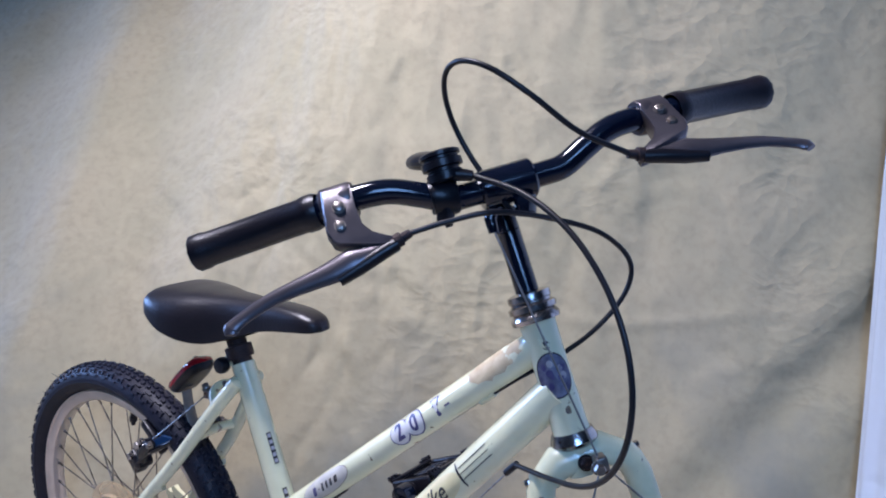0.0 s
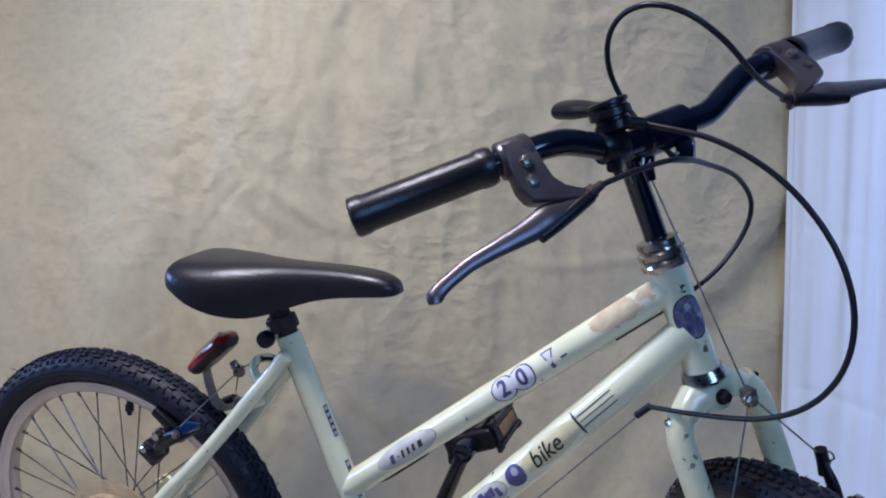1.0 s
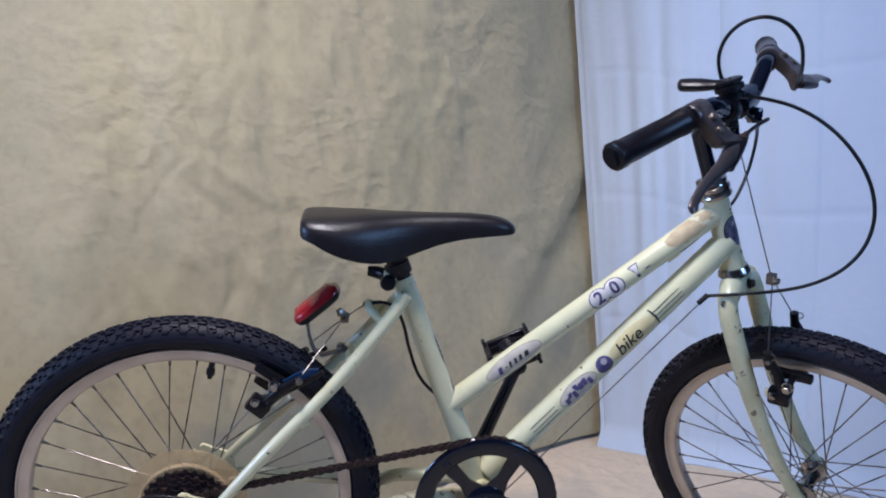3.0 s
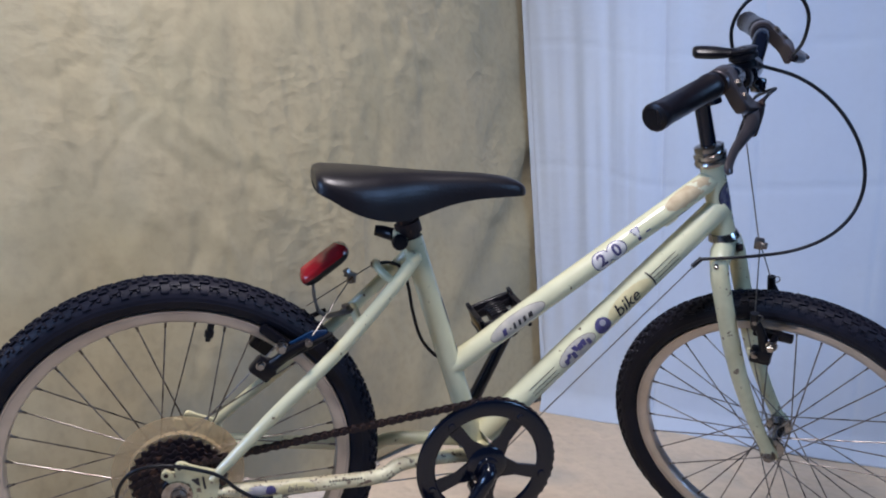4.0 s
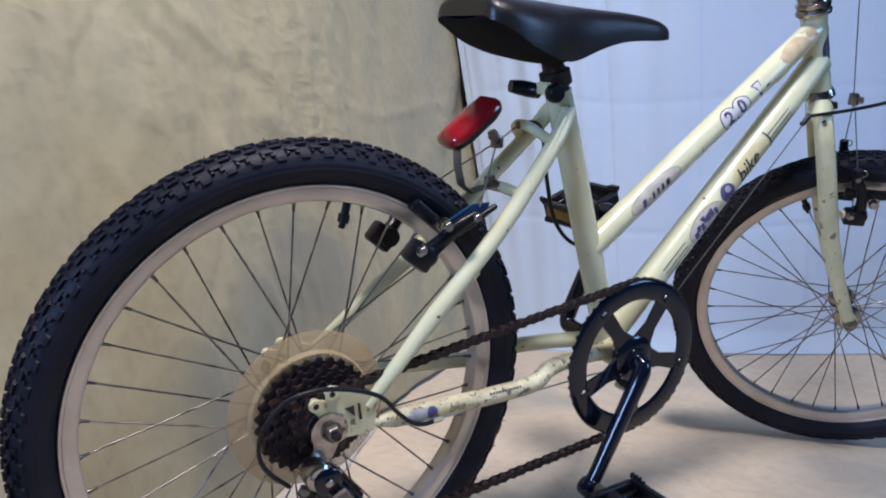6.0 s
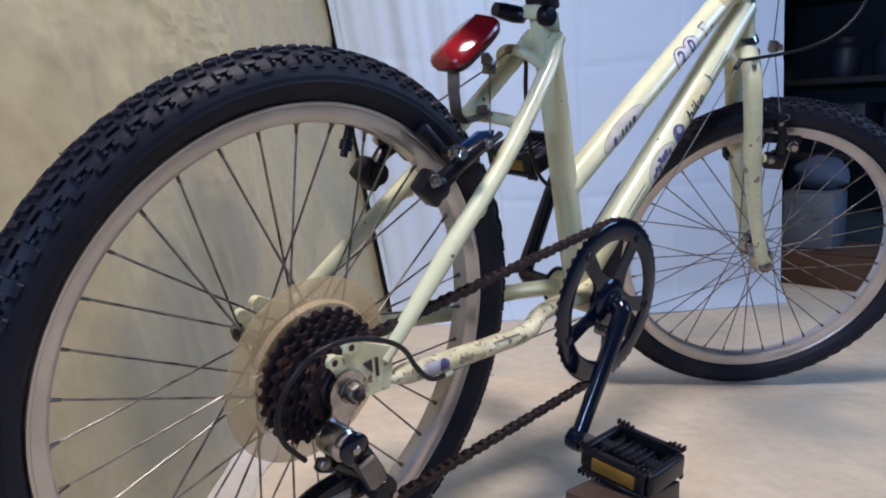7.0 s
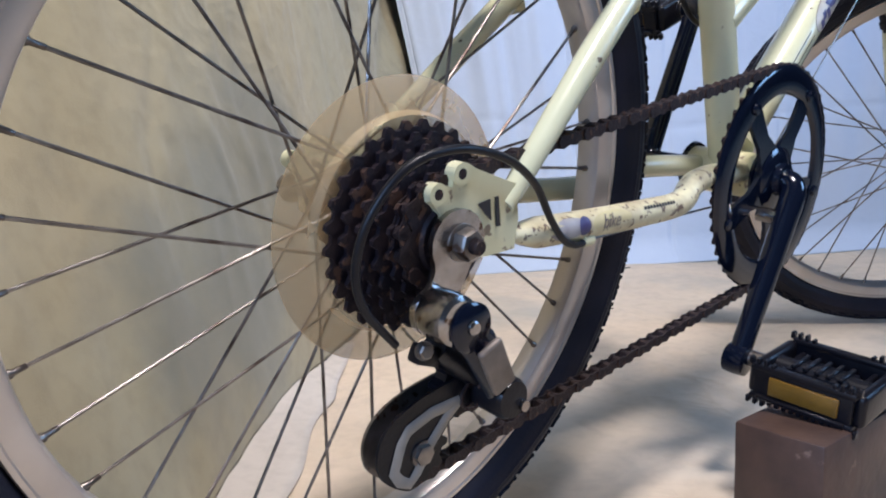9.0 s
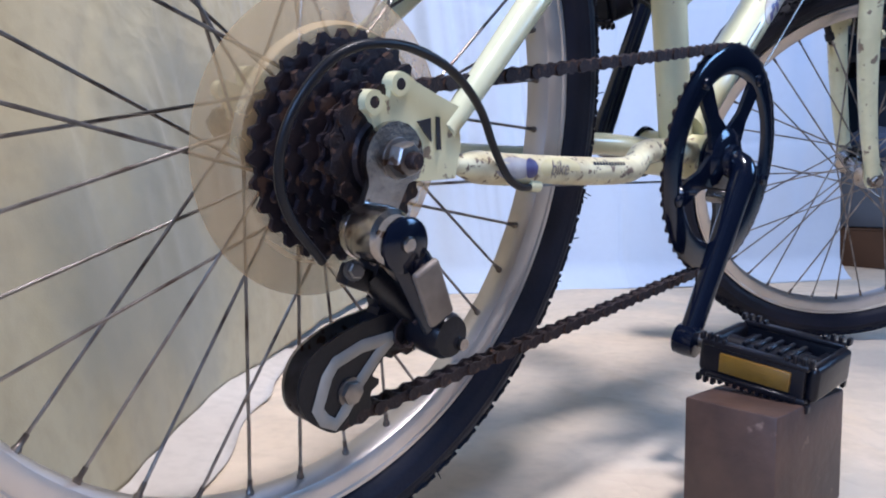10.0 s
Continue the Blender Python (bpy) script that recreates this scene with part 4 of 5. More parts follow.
def saddle_shape():
    vs, fs, n, rings = [], [], 20, []
    for i in range(len(SADDLE) * 3 - 2):
        k, t = divmod(i, 3)
        p = [SADDLE[max(0, min(j, len(SADDLE) - 1))] for j in (k - 1, k, k + 1, k + 2)]
        t /= 3
        q = [0.5 * (2 * p[1][j] + (p[2][j] - p[0][j]) * t + (2 * p[0][j] - 5 * p[1][j] + 4 * p[2][j] - p[3][j]) * t * t + (3 * p[1][j] - p[0][j] - 3 * p[2][j] + p[3][j]) * t ** 3) for j in range(4)]
        x, w, zt, zb = q
        w = max(w, 0.004)
        for m in range(n + 1):
            a = math.pi * m / n
            c, s_ = math.cos(a), math.sin(a)
            y = w * (abs(c) ** 0.62) * (1 if c > 0 else -1)
            z = zb + (zt - zb) * (s_ ** 0.60)
            vs.append((x, y, z))
    r = n + 1
    rows = len(vs) // r
    for i in range(rows - 1):
        fs += [[i * r + m, i * r + m + 1, (i + 1) * r + m + 1, (i + 1) * r + m] for m in range(n)]
    fs.append(list(range(r)))
    fs.append([(rows - 1) * r + m for m in range(r)][::-1])
    base, edge = [], []
    for i in range(rows):
        a, c = Vector(vs[i * r]), Vector(vs[i * r + n])
        k = (a - c).length * 0.5
        base += [a + Vector((0, -0.001, 0.001)), a.lerp(c, 0.25) + Vector((0, 0, -0.05 * k)), a.lerp(c, 0.5) + Vector((0, 0, -0.08 * k)), a.lerp(c, 0.75) + Vector((0, 0, -0.05 * k)), c + Vector((0, 0.001, 0.001))]
    for i in range(rows - 1):
        edge += [[i * 5 + m, (i + 1) * 5 + m, (i + 1) * 5 + m + 1, i * 5 + m + 1] for m in range(4)]
    return (vs, fs), (base, edge)


saddle_top, saddle_base = saddle_shape()
saddle = part("saddle", saddle_top, SADDLE_VINYL, bike, "black vinyl saddle, slightly shiny with wear")
part("underside", saddle_base, DARK_FELT, saddle, "dull black underside")
ST = (SEAT_TOP - BB).normalized()
part("seat_post", tube([SEAT_TOP - ST * 0.02, SEAT_TOP + ST * 0.060], 0.0125, 18), RUST, bike, "rust-brown steel seat post")
part("saddle_clamp", tube([(0.262, -0.026, 0.630), (0.262, 0.026, 0.630)], [0.013, 0.013], 14), RUST, bike)
for s in (-1, 1):
    part("saddle_rail", tube(smooth_path([(0.185, s * 0.035, 0.640), (0.215, s * 0.024, 0.623), (0.262, s * 0.022, 0.620), (0.310, s * 0.020, 0.628), (0.395, s * 0.010, 0.648)], 4), 0.0035, 8), STEEL, bike)
part("saddle_bracket", block(0.030, 0.062, 0.008, 0.002, (0.205, 0, 0.634)), BLACK_PLASTIC, bike)
part("seat_collar", tube([SEAT_TOP - ST * 0.006, SEAT_TOP - ST * 0.004, SEAT_TOP + ST * 0.010, SEAT_TOP + ST * 0.011], [0.0165, 0.0172, 0.0172, 0.0150], 22), RUST, bike)
CL = SEAT_TOP - ST * 0.010 + Vector((-0.018, 0, -0.004))
part("collar_lug", block(0.018, 0.022, 0.014, 0.003, tuple(CL + Vector((0.004, 0, 0.004)))), PAINT_WORN, bike)
part("collar_knob", moved(lathe([(0.0045, 0.0), (0.0095, 0.001), (0.0105, 0.004), (0.0105, 0.010), (0.009, 0.0125), (0.004, 0.013)], 20), Matrix.Translation(CL + Vector((0, -0.012, 0))) @ Matrix.Rotation(math.pi, 4, "Z")), BLACK_PLASTIC, bike, "round black clamp knob")
part("collar_lever", tube([CL + Vector((0.0, 0.010, 0)), CL + Vector((-0.004, 0.020, 0.001)), CL + Vector((-0.016, 0.026, 0.003)), CL + Vector((-0.026, 0.028, 0.004))], [0.008, 0.009, 0.0085, 0.007], 12), BLACK_PLASTIC, bike)

# ---- rear reflector on its strap ----
R0, E1 = Vector((0.181, 0.0, 0.541)), Vector((0.77, 0, 0.64)).normalized()
E3 = Vector((-E1.z, 0, E1.x))
refl_m = axes(R0, E1, (0, 1, 0), E3)
def rounded(scale_x, scale_y, z, n=28):
    """A rounded oblong ring at height z."""
    out = []
    for k in range(n):
        a = 2 * math.pi * k / n
        c, s_ = math.cos(a), math.sin(a)
        out.append(Vector((scale_x * abs(c) ** 0.48 * (1 if c > 0 else -1), scale_y * abs(s_) ** 0.48 * (1 if s_ > 0 else -1), z)))
    return out


def rings(levels):
    vs = [v for ring in levels for v in ring]
    n, k = len(levels[0]), len(levels)
    fs = [[r * n + i, r * n + (i + 1) % n, (r + 1) * n + (i + 1) % n, (r + 1) * n + i] for r in range(k - 1) for i in range(n)]
    return vs, fs + [list(range(n))[::-1], [(k - 1) * n + i for i in range(n)]]


reflector = part("reflector", moved(rings([rounded(0.030, 0.017, -0.013), rounded(0.035, 0.0215, -0.009), rounded(0.0365, 0.0228, -0.004)]), refl_m), BLACK_PLASTIC, bike, "red rear reflector on a bent steel strap")
part("lens", moved(rings([rounded(0.0368, 0.0232, -0.004), rounded(0.0368, 0.0232, 0.000), rounded(0.0352, 0.0212, 0.0035), rounded(0.0270, 0.0015, 0.0115)]), refl_m), RED_LENS, reflector)
part("strap", tube([R0 - E3 * 0.012 - E1 * 0.014, (0.169, 0, 0.515), (0.171, 0, 0.495), (0.177, 0, 0.474), (0.188, 0, 0.466), (0.224, 0, 0.474)], 0.0024, 8, True, 3.4, (0, 1, 0)), CAGE_GREY, reflector)
part("strap_bolt", bolt((0.214, 0, 0.4755), (-0.2, 0, 1), 0.006, 0.007), STEEL, reflector)

# ---- brakes ----


def brake_arm(m, s, label, lean=1.0, pad=(-0.0066, 0.012, 0.034)):
    """A cantilever arm in axes of its own: z outwards from the hub along the rim, y across the wheel (away from it: s)."""
    arm = part("brake_arm", moved(tube(smooth_path([(0, s * 0.006, 0.0), (0.002 * lean, s * 0.014, 0.022), (0.006 * lean, s * 0.017, 0.042), (0.014 * lean, s * 0.018, 0.062)], 4), [0.0095, 0.0090, 0.0085, 0.0080, 0.0078, 0.0075, 0.0072, 0.007, 0.0068, 0.0065, 0.006, 0.0055, 0.005], 12, True, 0.8), m), BLACK_PLASTIC, bike, label)
    part("pivot_cover", moved(lathe([(0.006, -0.010), (0.0105, -0.010), (0.0112, 0.002), (0.0100, 0.010), (0.006, 0.012)], 22), m @ Matrix.Translation((0, s * 0.006, 0)) @ (Matrix.Identity(4) if s > 0 else Matrix.Rotation(math.pi, 4, "Z"))), BLACK_PLASTIC, arm)
    part("pivot_body", moved(block(0.030, 0.018, 0.024, 0.004, (-0.005, s * 0.007, -0.004)), m), BLACK_PLASTIC, arm)
    part("pivot_bolt", moved(bolt((-0.012, s * 0.015, 0.0), (0, s, 0), 0.0050, 0.006), m), CHROME, arm)
    part("pad_bolt", moved(bolt((pad[0], s * pad[1], pad[2]), (0, s, 0), 0.0064, 0.012), m), CHROME, arm)
    part("brake_pad", moved(block(0.056, 0.012, 0.013, 0.003, (pad[0] - 0.004, s * -0.008, pad[2])), m), BLACK_PLASTIC, arm)
    part("pad_post", moved(tube([(pad[0], s * -0.004, pad[2]), (pad[0], s * (pad[1] + 0.002), pad[2])], 0.0048, 10), m), BLACK_PLASTIC, arm)
    part("wire_clamp", moved(bolt((0.014 * lean, s * 0.020, 0.060), (0, s, 0), 0.0042, 0.006), m), STEEL, arm)
    return arm


for s in (-1, 1):
    way = Vector((0.62, 0, 0.785))
    m = axes((0.113, s * 0.036, 0.413), Vector((0, 1, 0)).cross(way), (0, 1, 0), way)
    arm = brake_arm(m, s, "black cantilever brake arm with chrome bolts")
    part("arm_tip", tube(smooth_path([(0.117, s * 0.050, 0.414), (0.137, s * 0.050, 0.4305), (0.161, s * 0.048, 0.443), (0.192, s * 0.045, 0.4590)], 4), [0.0042] * 8 + [0.0040, 0.0038, 0.0036, 0.0034, 0.0032], 10), BLACK_PLASTIC, arm)
    if s < 0:
        part("arm_insert", plate([(0.138, 0.4455), (0.150, 0.4418), (0.184, 0.4550), (0.186, 0.4622), (0.166, 0.4612)], -0.0385, -0.0425), BLUE_PLASTIC, arm, "blue plastic insert")
    part("straddle_wire", tube([(0.166, s * 0.055, 0.461), (0.216, s * 0.003, 0.516)], 0.0009, 6), WIRE, bike)
part("straddle_hanger", join(block(0.012, 0.010, 0.014, 0.002, (0.219, 0, 0.519)), bolt((0.215, 0, 0.524), (-0.5, 0, 0.8), 0.005, 0.008)), STEEL, bike)
part("brake_wire", tube([(0.222, 0, 0.521), (0.246, 0, 0.537)], 0.0009, 6), WIRE, bike)

FX = FRONT_D.cross(Vector((0, 0, 1))).normalized()
FZ = FX.cross(FRONT_D)


def Wf(x, y, z):
    """A place beside the front wheel: ahead, to its left, up."""
    return FRONT_C + FX * x + FRONT_D * y + FZ * z


for s in (-1, 1):
    m = axes(Wf(-0.028, s * 0.036, 0.184), FX, FRONT_D, FZ)
    arm = brake_arm(m, s, "black cantilever brake arm with chrome bolts", -1.2, (0.010, 0.020, 0.026))
    part("boss", tube([Wf(-0.052, s * 0.046, 0.183), Wf(-0.028, s * 0.040, 0.184)], 0.006, 10), PAINT_WORN, bike)
    part("straddle_wire", tube([Wf(-0.046, s * 0.056, 0.250), Wf(-0.060, s * 0.003, 0.336)], 0.0009, 6), WIRE, bike)
    part("arm_horn", tube(smooth_path([Wf(-0.044, s * 0.054, 0.232), Wf(-0.046, s * 0.056, 0.246), Wf(-0.047, s * 0.056, 0.258)], 3), 0.0062, 10), BLACK_PLASTIC, arm)
    part("wire_loop", tube(smooth_path([Wf(-0.047, s * 0.057, 0.254), Wf(-0.038, s * 0.059, 0.258), Wf(-0.035, s * 0.059, 0.252), Wf(-0.042, s * 0.058, 0.246)], 4), 0.0009, 6), WIRE, bike)
hang = Wf(-0.062, 0.0, 0.340)
part("straddle_hanger", join(moved(block(0.013, 0.011, 0.016, 0.002), axes(hang, FX, FRONT_D, FZ)), bolt(hang + FX * 0.004 - FRONT_D * 0.004, tuple(FX), 0.0052, 0.008)), STEEL, bike)
part("brake_wire", tube([hang, B(-0.021, -0.008, -0.030)], 0.0009, 6), WIRE, bike)
part("cable_hanger", tube([B(-0.012, -0.010, -0.012), B(-0.021, -0.007, -0.024), B(-0.021, -0.008, -0.036)], [0.006, 0.0055, 0.0045], 10), BLACK_PAINT, bike)
part("crown_bolt", bolt(CROWN + Fv * 0.016, tuple(Fv), 0.006, 0.008), RUST, bike)
for s in (-1, 1):
    part("fork_screw", bolt(CROWN + FD * s * 0.050 - UP * 0.004, tuple(FD * s), 0.0035, 0.006), CHROME, bike)

# ---- chainset: one-piece bent crank, five-armed chainring with guard ----
CR = Vector((0.414, 0, 0.258))

chainring = part("chainring", moved(sprocket(48, -0.0395, 0.0030, 0.0830), Matrix.Translation(CR)), RUST, bike, "black chainring with five arms and a guard", smooth=False)
part("guard_ring", moved(lathe([(0.0740, -0.0440), (0.0755, -0.0465), (0.0780, -0.0475), (0.0960, -0.0475), (0.0990, -0.0462), (0.1005, -0.0440), (0.0990, -0.0430), (0.0760, -0.0430)], 96, True), Matrix.Translation(CR)), BLACK_PAINT, chainring)
for k in range(5):
    a = radians(60 + 72 * k)
    arm = ([Vector((0.018, y, -0.017)) for y in (-0.0425, -0.0462)] + [Vector((0.018, y, 0.017)) for y in (-0.0425, -0.0462)] + [Vector((0.045, y, z)) for z in (-0.0085, 0.0085) for y in (-0.0425, -0.0462)]
           + [Vector((0.078, y, z)) for z in (-0.0105, 0.0105) for y in (-0.0425, -0.0462)])
    fs = [[0, 4, 5, 1], [4, 8, 9, 5], [2, 3, 7, 6], [6, 7, 11, 10], [0, 2, 6, 4], [4, 6, 10, 8], [1, 5, 7, 3], [5, 9, 11, 7], [8, 10, 11, 9], [0, 1, 3, 2]]
    part("ring_arm", moved((arm, fs), Matrix.Translation(CR) @ Matrix.Rotation(-a, 4, "Y")), BLACK_PAINT, chainring)
    part("ring_rivet", moved(lathe([(0.0045, -0.0475), (0.0055, -0.0480), (0.0045, -0.0500), (0.001, -0.0505)], 12), Matrix.Translation(CR + Vector((0.0835 * math.cos(a), 0, 0.0835 * math.sin(a))))), BLACK_PAINT, chainring)
part("ring_hub", moved(lathe([(0.010, -0.0380), (0.026, -0.0385), (0.0285, -0.0425), (0.0285, -0.0470), (0.0240, -0.0500), (0.0150, -0.0510), (0.0140, -0.0560), (0.010, -0.0570)], 36), Matrix.Translation(CR)), BLACK_PAINT, chainring)
part("drive_pin", moved(tube([(-0.020, -0.045, -0.030), (-0.020, -0.062, -0.030)], 0.0065, 12), Matrix.Translation(CR)), CHROME, chainring)
PEDAL_R, PEDAL_L = Vector((0.340, -0.084, 0.109)), Vector((0.478, 0.097, 0.409))
for s, end in ((-1, PEDAL_R), (1, PEDAL_L)):
    w = (Vector((end.x, 0, end.z)) - Vector((CR.x, 0, CR.z))).normalized()
    c = Vector((CR.x, 0, CR.z))
    y = Vector((0, s, 0))
    o = 0.022 if s > 0 else 0.0
    p = [c + y * 0.030, c + y * (0.052 + o), c + y * (0.062 + o) + w * 0.003, c + y * (0.0665 + o) + w * 0.013, c + y * (0.0675 + o) + w * 0.040, c + y * (0.0690 + o) + w * 0.100, c + y * (0.0700 + o) + w * 0.150, c + y * (0.0702 + o) + w * 0.158]
    part("crank_arm", tube(smooth_path(p, 4), [0.0105] * 12 + [0.0108] * 4 + [0.0105, 0.0103, 0.0101, 0.0099, 0.0097, 0.0095, 0.0093, 0.0092, 0.0092, 0.0092, 0.0092, 0.0092, 0.0092], 16), BLACK_PAINT, bike, "black one-piece crank")
    e = c + y * (0.0702 + o) + w * 0.164
    part("crank_eye", moved(lathe([(0.0085, -0.0095), (0.0125, -0.0085), (0.0132, 0.0), (0.0125, 0.0085), (0.0085, 0.0095)], 22), Matrix.Translation(e)), BLACK_PAINT, bike)
    part("bearing_cup", moved(lathe([(0.0110, s * 0.030), (0.0235, s * 0.033), (0.0245, s * 0.036), (0.0220, s * 0.0385), (0.0150, s * 0.041)], 28), Matrix.Translation(CR)), BLACK_PAINT, bike)


def pedal(at, s, tilt, droop):
    """A plastic pedal: a rounded box rim with teeth at its ends, a slotted middle, the spindle and an amber reflector at each side."""
    m = Matrix.Translation(at) @ pose(0, 0, 0, droop, tilt, 0) @ Matrix.Diagonal((1, 0.95, 1, 1))
    mid = s * 0.058
    body = part("pedal", moved(lathe([(0.0100, s * 0.010), (0.0120, s * 0.014), (0.0105, s * 0.024), (0.0105, s * 0.098), (0.0085, s * 0.100)], 18), m), BLACK_PLASTIC, bike, "black plastic pedal with amber reflectors")
    for sx in (-1, 1):
        part("side_rail", moved(block(0.006, 0.080, 0.028, 0.002, (sx * 0.0355, mid, 0)), m), BLACK_PLASTIC, body)
        part("pedal_reflector", moved(block(0.003, 0.056, 0.0150, 0.001, (sx * 0.0390, mid + s * 0.002, 0)), m), AMBER_LENS, body, "amber pedal reflector")
        for z in (-1, 1):
            teeth = []
            for k in range(15):
                if z < 0 or abs(k - 7) > 3:
                    lie = 0.0040 if abs(k - 7) < 5 else 0.0062
                    teeth.append(block(0.0058, 0.0034, lie, 0.0008, (sx * 0.0362, mid + (k - 7) * 0.0062, z * (0.0138 + lie / 2)), 1))
            part("toothed_edge", moved(join(block(0.0085, 0.084, 0.005, 0.0015, (sx * 0.0352, mid, z * 0.0125), 2), *teeth), m), BLACK_PLASTIC, body)
        part("side_wall", moved(block(0.0045, 0.072, 0.004, 0.001, (sx * 0.0392, mid, -0.0115), 1), m), BLACK_PLASTIC, body)
    for y in (0.016, 0.101):
        part("end_bar", moved(block(0.068, 0.010, 0.027, 0.0045, (0, s * y, 0), 3), m), BLACK_PLASTIC, body)
    part("middle_deck", moved(block(0.030, 0.050, 0.018, 0.003, (0, mid, 0.0)), m), BLACK_PLASTIC, body)
    for k in range(5):
        for z in (-1, 1):
            part("deck_rib", moved(block(0.029, 0.0040, 0.004, 0.001, (0, mid + s * 0.0095 * (k - 2), z * 0.0105), 1), m), BLACK_PLASTIC, body)
    for y in (0.028, 0.088):
        part("cross_bar", moved(block(0.064, 0.005, 0.012, 0.0015, (0, s * y, 0), 1), m), BLACK_PLASTIC, body)
    part("spindle", moved(tube([(0, -s * 0.014, 0), (0, s * 0.016, 0)], 0.007, 12), m), STEEL, body)


pedal(Vector((0.346, -0.084, 0.114)), -1, -4, 0)
pedal(PEDAL_L, 1, -22, 0)

# ---- chain ----
J_LOW, J_UP = Vector((-0.0135, -0.060, 0.1393)), Vector((0.022, -0.060, 0.172))


def arc(c, r, a0, a1, y, n):
    return [Vector((c.x + r * math.cos(radians(a0 + (a1 - a0) * k / n)), y, c.z + r * math.sin(radians(a0 + (a1 - a0) * k / n)))) for k in range(n + 1)]


route = arc(Vector((0.001, 0, 0.2604)), 0.0283, 250, 100, -0.0585, 8) + arc(CR, 0.0970, 100, -78, -0.0412, 30) + arc(J_LOW, 0.0185, -80, -250, -0.060, 8) + arc(J_UP, 0.0185, -60, 60, -0.060, 5)
pins, left = [], 0.0
for a, b in zip(route, route[1:] + route[:1]):
    seg = (b - a).length
    t = left
    while t < seg:
        pins.append(a.lerp(b, t / seg))
        t += 0.0127
    left = t - seg
chain = part("chain", join(*[moved(lathe([(0.0038, -0.0046), (0.0038, 0.0046)], 8), Matrix.Translation(p)) for p in pins]), RUST, bike, "rusty brown roller chain")


def link_mesh(y0, y1):
    shapes = []
    for s in (-1, 1):
        pts = [(0.0043 * math.cos(w), 0.0043 * math.sin(w)) for w in (radians(a) for a in (90, 135, 180, 225, 270))]
        out = pts + [(0.0063, -0.0029)] + [(0.0127 - x, z * -1) for x, z in pts] + [(0.0063, 0.0029)]
        shapes.append(plate(out, s * y0, s * y1))
    me = mesh_from(*join(*shapes), False)
    me.materials.append(RUST)
    return me


LINKS = link_mesh(0.0036, 0.0046), link_mesh(0.0024, 0.0034)
for i, (a, b) in enumerate(zip(pins, pins[1:])):
    if (b - a).length < 0.02:
        x = (b - a).normalized()
        z = x.cross(Vector((0, 1, 0))).normalized()
        part("chain_link", LINKS[i % 2], None, chain, "", axes(a, x, z.cross(x), z))

# ---- derailleur ----
def hanger_outline():
    """A rounded plate: an upper disc round the axle, a neck and a lower disc round the pivot."""
    out = [(0.0035 + 0.0188 * math.cos(radians(a)), 0.2570 + 0.0188 * math.sin(radians(a))) for a in range(-30, 211, 20)]
    out += [(-0.0125, 0.244), (-0.0150, 0.236)]
    out += [(-0.011 + 0.0150 * math.cos(radians(a)), 0.2225 + 0.0150 * math.sin(radians(a))) for a in range(150, 381, 20)]
    return out + [(0.0090, 0.236), (0.0130, 0.245)]


def facing_right(at, turn=0.0):
    return Matrix.Translation(at) @ Matrix.Rotation(math.pi, 4, "Z") @ Matrix.Rotation(turn, 4, "Y")


der = part("derailleur", plate(hanger_outline(), -0.0675, -0.0715), CHROME, bike, "tarnished chrome rear derailleur with a black cage")
part("washer", moved(lathe([(0.0060, 0.0), (0.0106, 0.0), (0.0104, 0.0012), (0.0060, 0.0014)], 24), facing_right((0.0055, -0.0713, 0.2575))), STEEL, der)
part("axle_nut", moved(lathe([(0.0092, 0.0), (0.0091, 0.0060), (0.0078, 0.0076), (0.0050, 0.0079), (0.0046, 0.0060), (0.0001, 0.0060)], 6), facing_right((0.0055, -0.0728, 0.2575), 0.3)), STEEL, der)
part("axle_end", moved(lathe([(0.0044, 0.0), (0.0044, 0.0120), (0.0036, 0.0130), (0.0001, 0.0131)], 16), facing_right((0.0055, -0.0728, 0.2575))), RUST, der)
part("upper_barrel", moved(lathe([(0.010, 0.0), (0.0132, 0.001), (0.0142, 0.005), (0.0142, 0.015), (0.0134, 0.0195), (0.0110, 0.0215), (0.002, 0.0215)], 32), facing_right((-0.0125, -0.0705, 0.2225))), CHROME, der)
part("barrel_face", moved(lathe([(0.0105, -0.006), (0.0135, -0.001), (0.0138, 0.0030), (0.0118, 0.0046), (0.0001, 0.0048)], 28), facing_right((-0.0055, -0.0905, 0.2185))), BLACK_PAINT, der)
part("upper_bolt", moved(lathe([(0.0040, 0.0), (0.0040, 0.0022), (0.0030, 0.0030), (0.0001, 0.0030)], 14), facing_right((-0.0065, -0.0948, 0.2195))), CHROME, der)
link_way = Vector((0.0195, 0.006, -0.0285))
link_out = Vector((0.0, -0.97, -0.22))
part("parallelogram", tube([Vector((-0.006, -0.088, 0.2185)), Vector((0.004, -0.089, 0.2070)), Vector((0.022, -0.086, 0.1830)), Vector((0.033, -0.082, 0.1680))], [0.0100, 0.0112, 0.0112, 0.0095], 12, True, 0.62), BLACK_PAINT, der)
part("link_plate", moved(block(0.037, 0.0045, 0.0158, 0.0020, (0, 0, 0), 3), axes((0.0117, -0.0965, 0.1940), link_way, link_out, link_way.cross(link_out))), CAGE_GREY, der)
part("link_pin", tube([(0.0045, -0.084, 0.2065), (0.0045, -0.1000, 0.2065)], 0.0030, 10), RUST, der)
part("link_pin", tube([(0.0400, -0.072, 0.1625), (0.0400, -0.0945, 0.1625)], 0.0034, 10), CHROME, der)
part("lower_knuckle", moved(lathe([(0.006, 0.0), (0.0122, 0.001), (0.0126, 0.024), (0.0110, 0.0275), (0.002, 0.028)], 22), facing_right((0.0330, -0.064, 0.1670))), BLACK_PLASTIC, der)
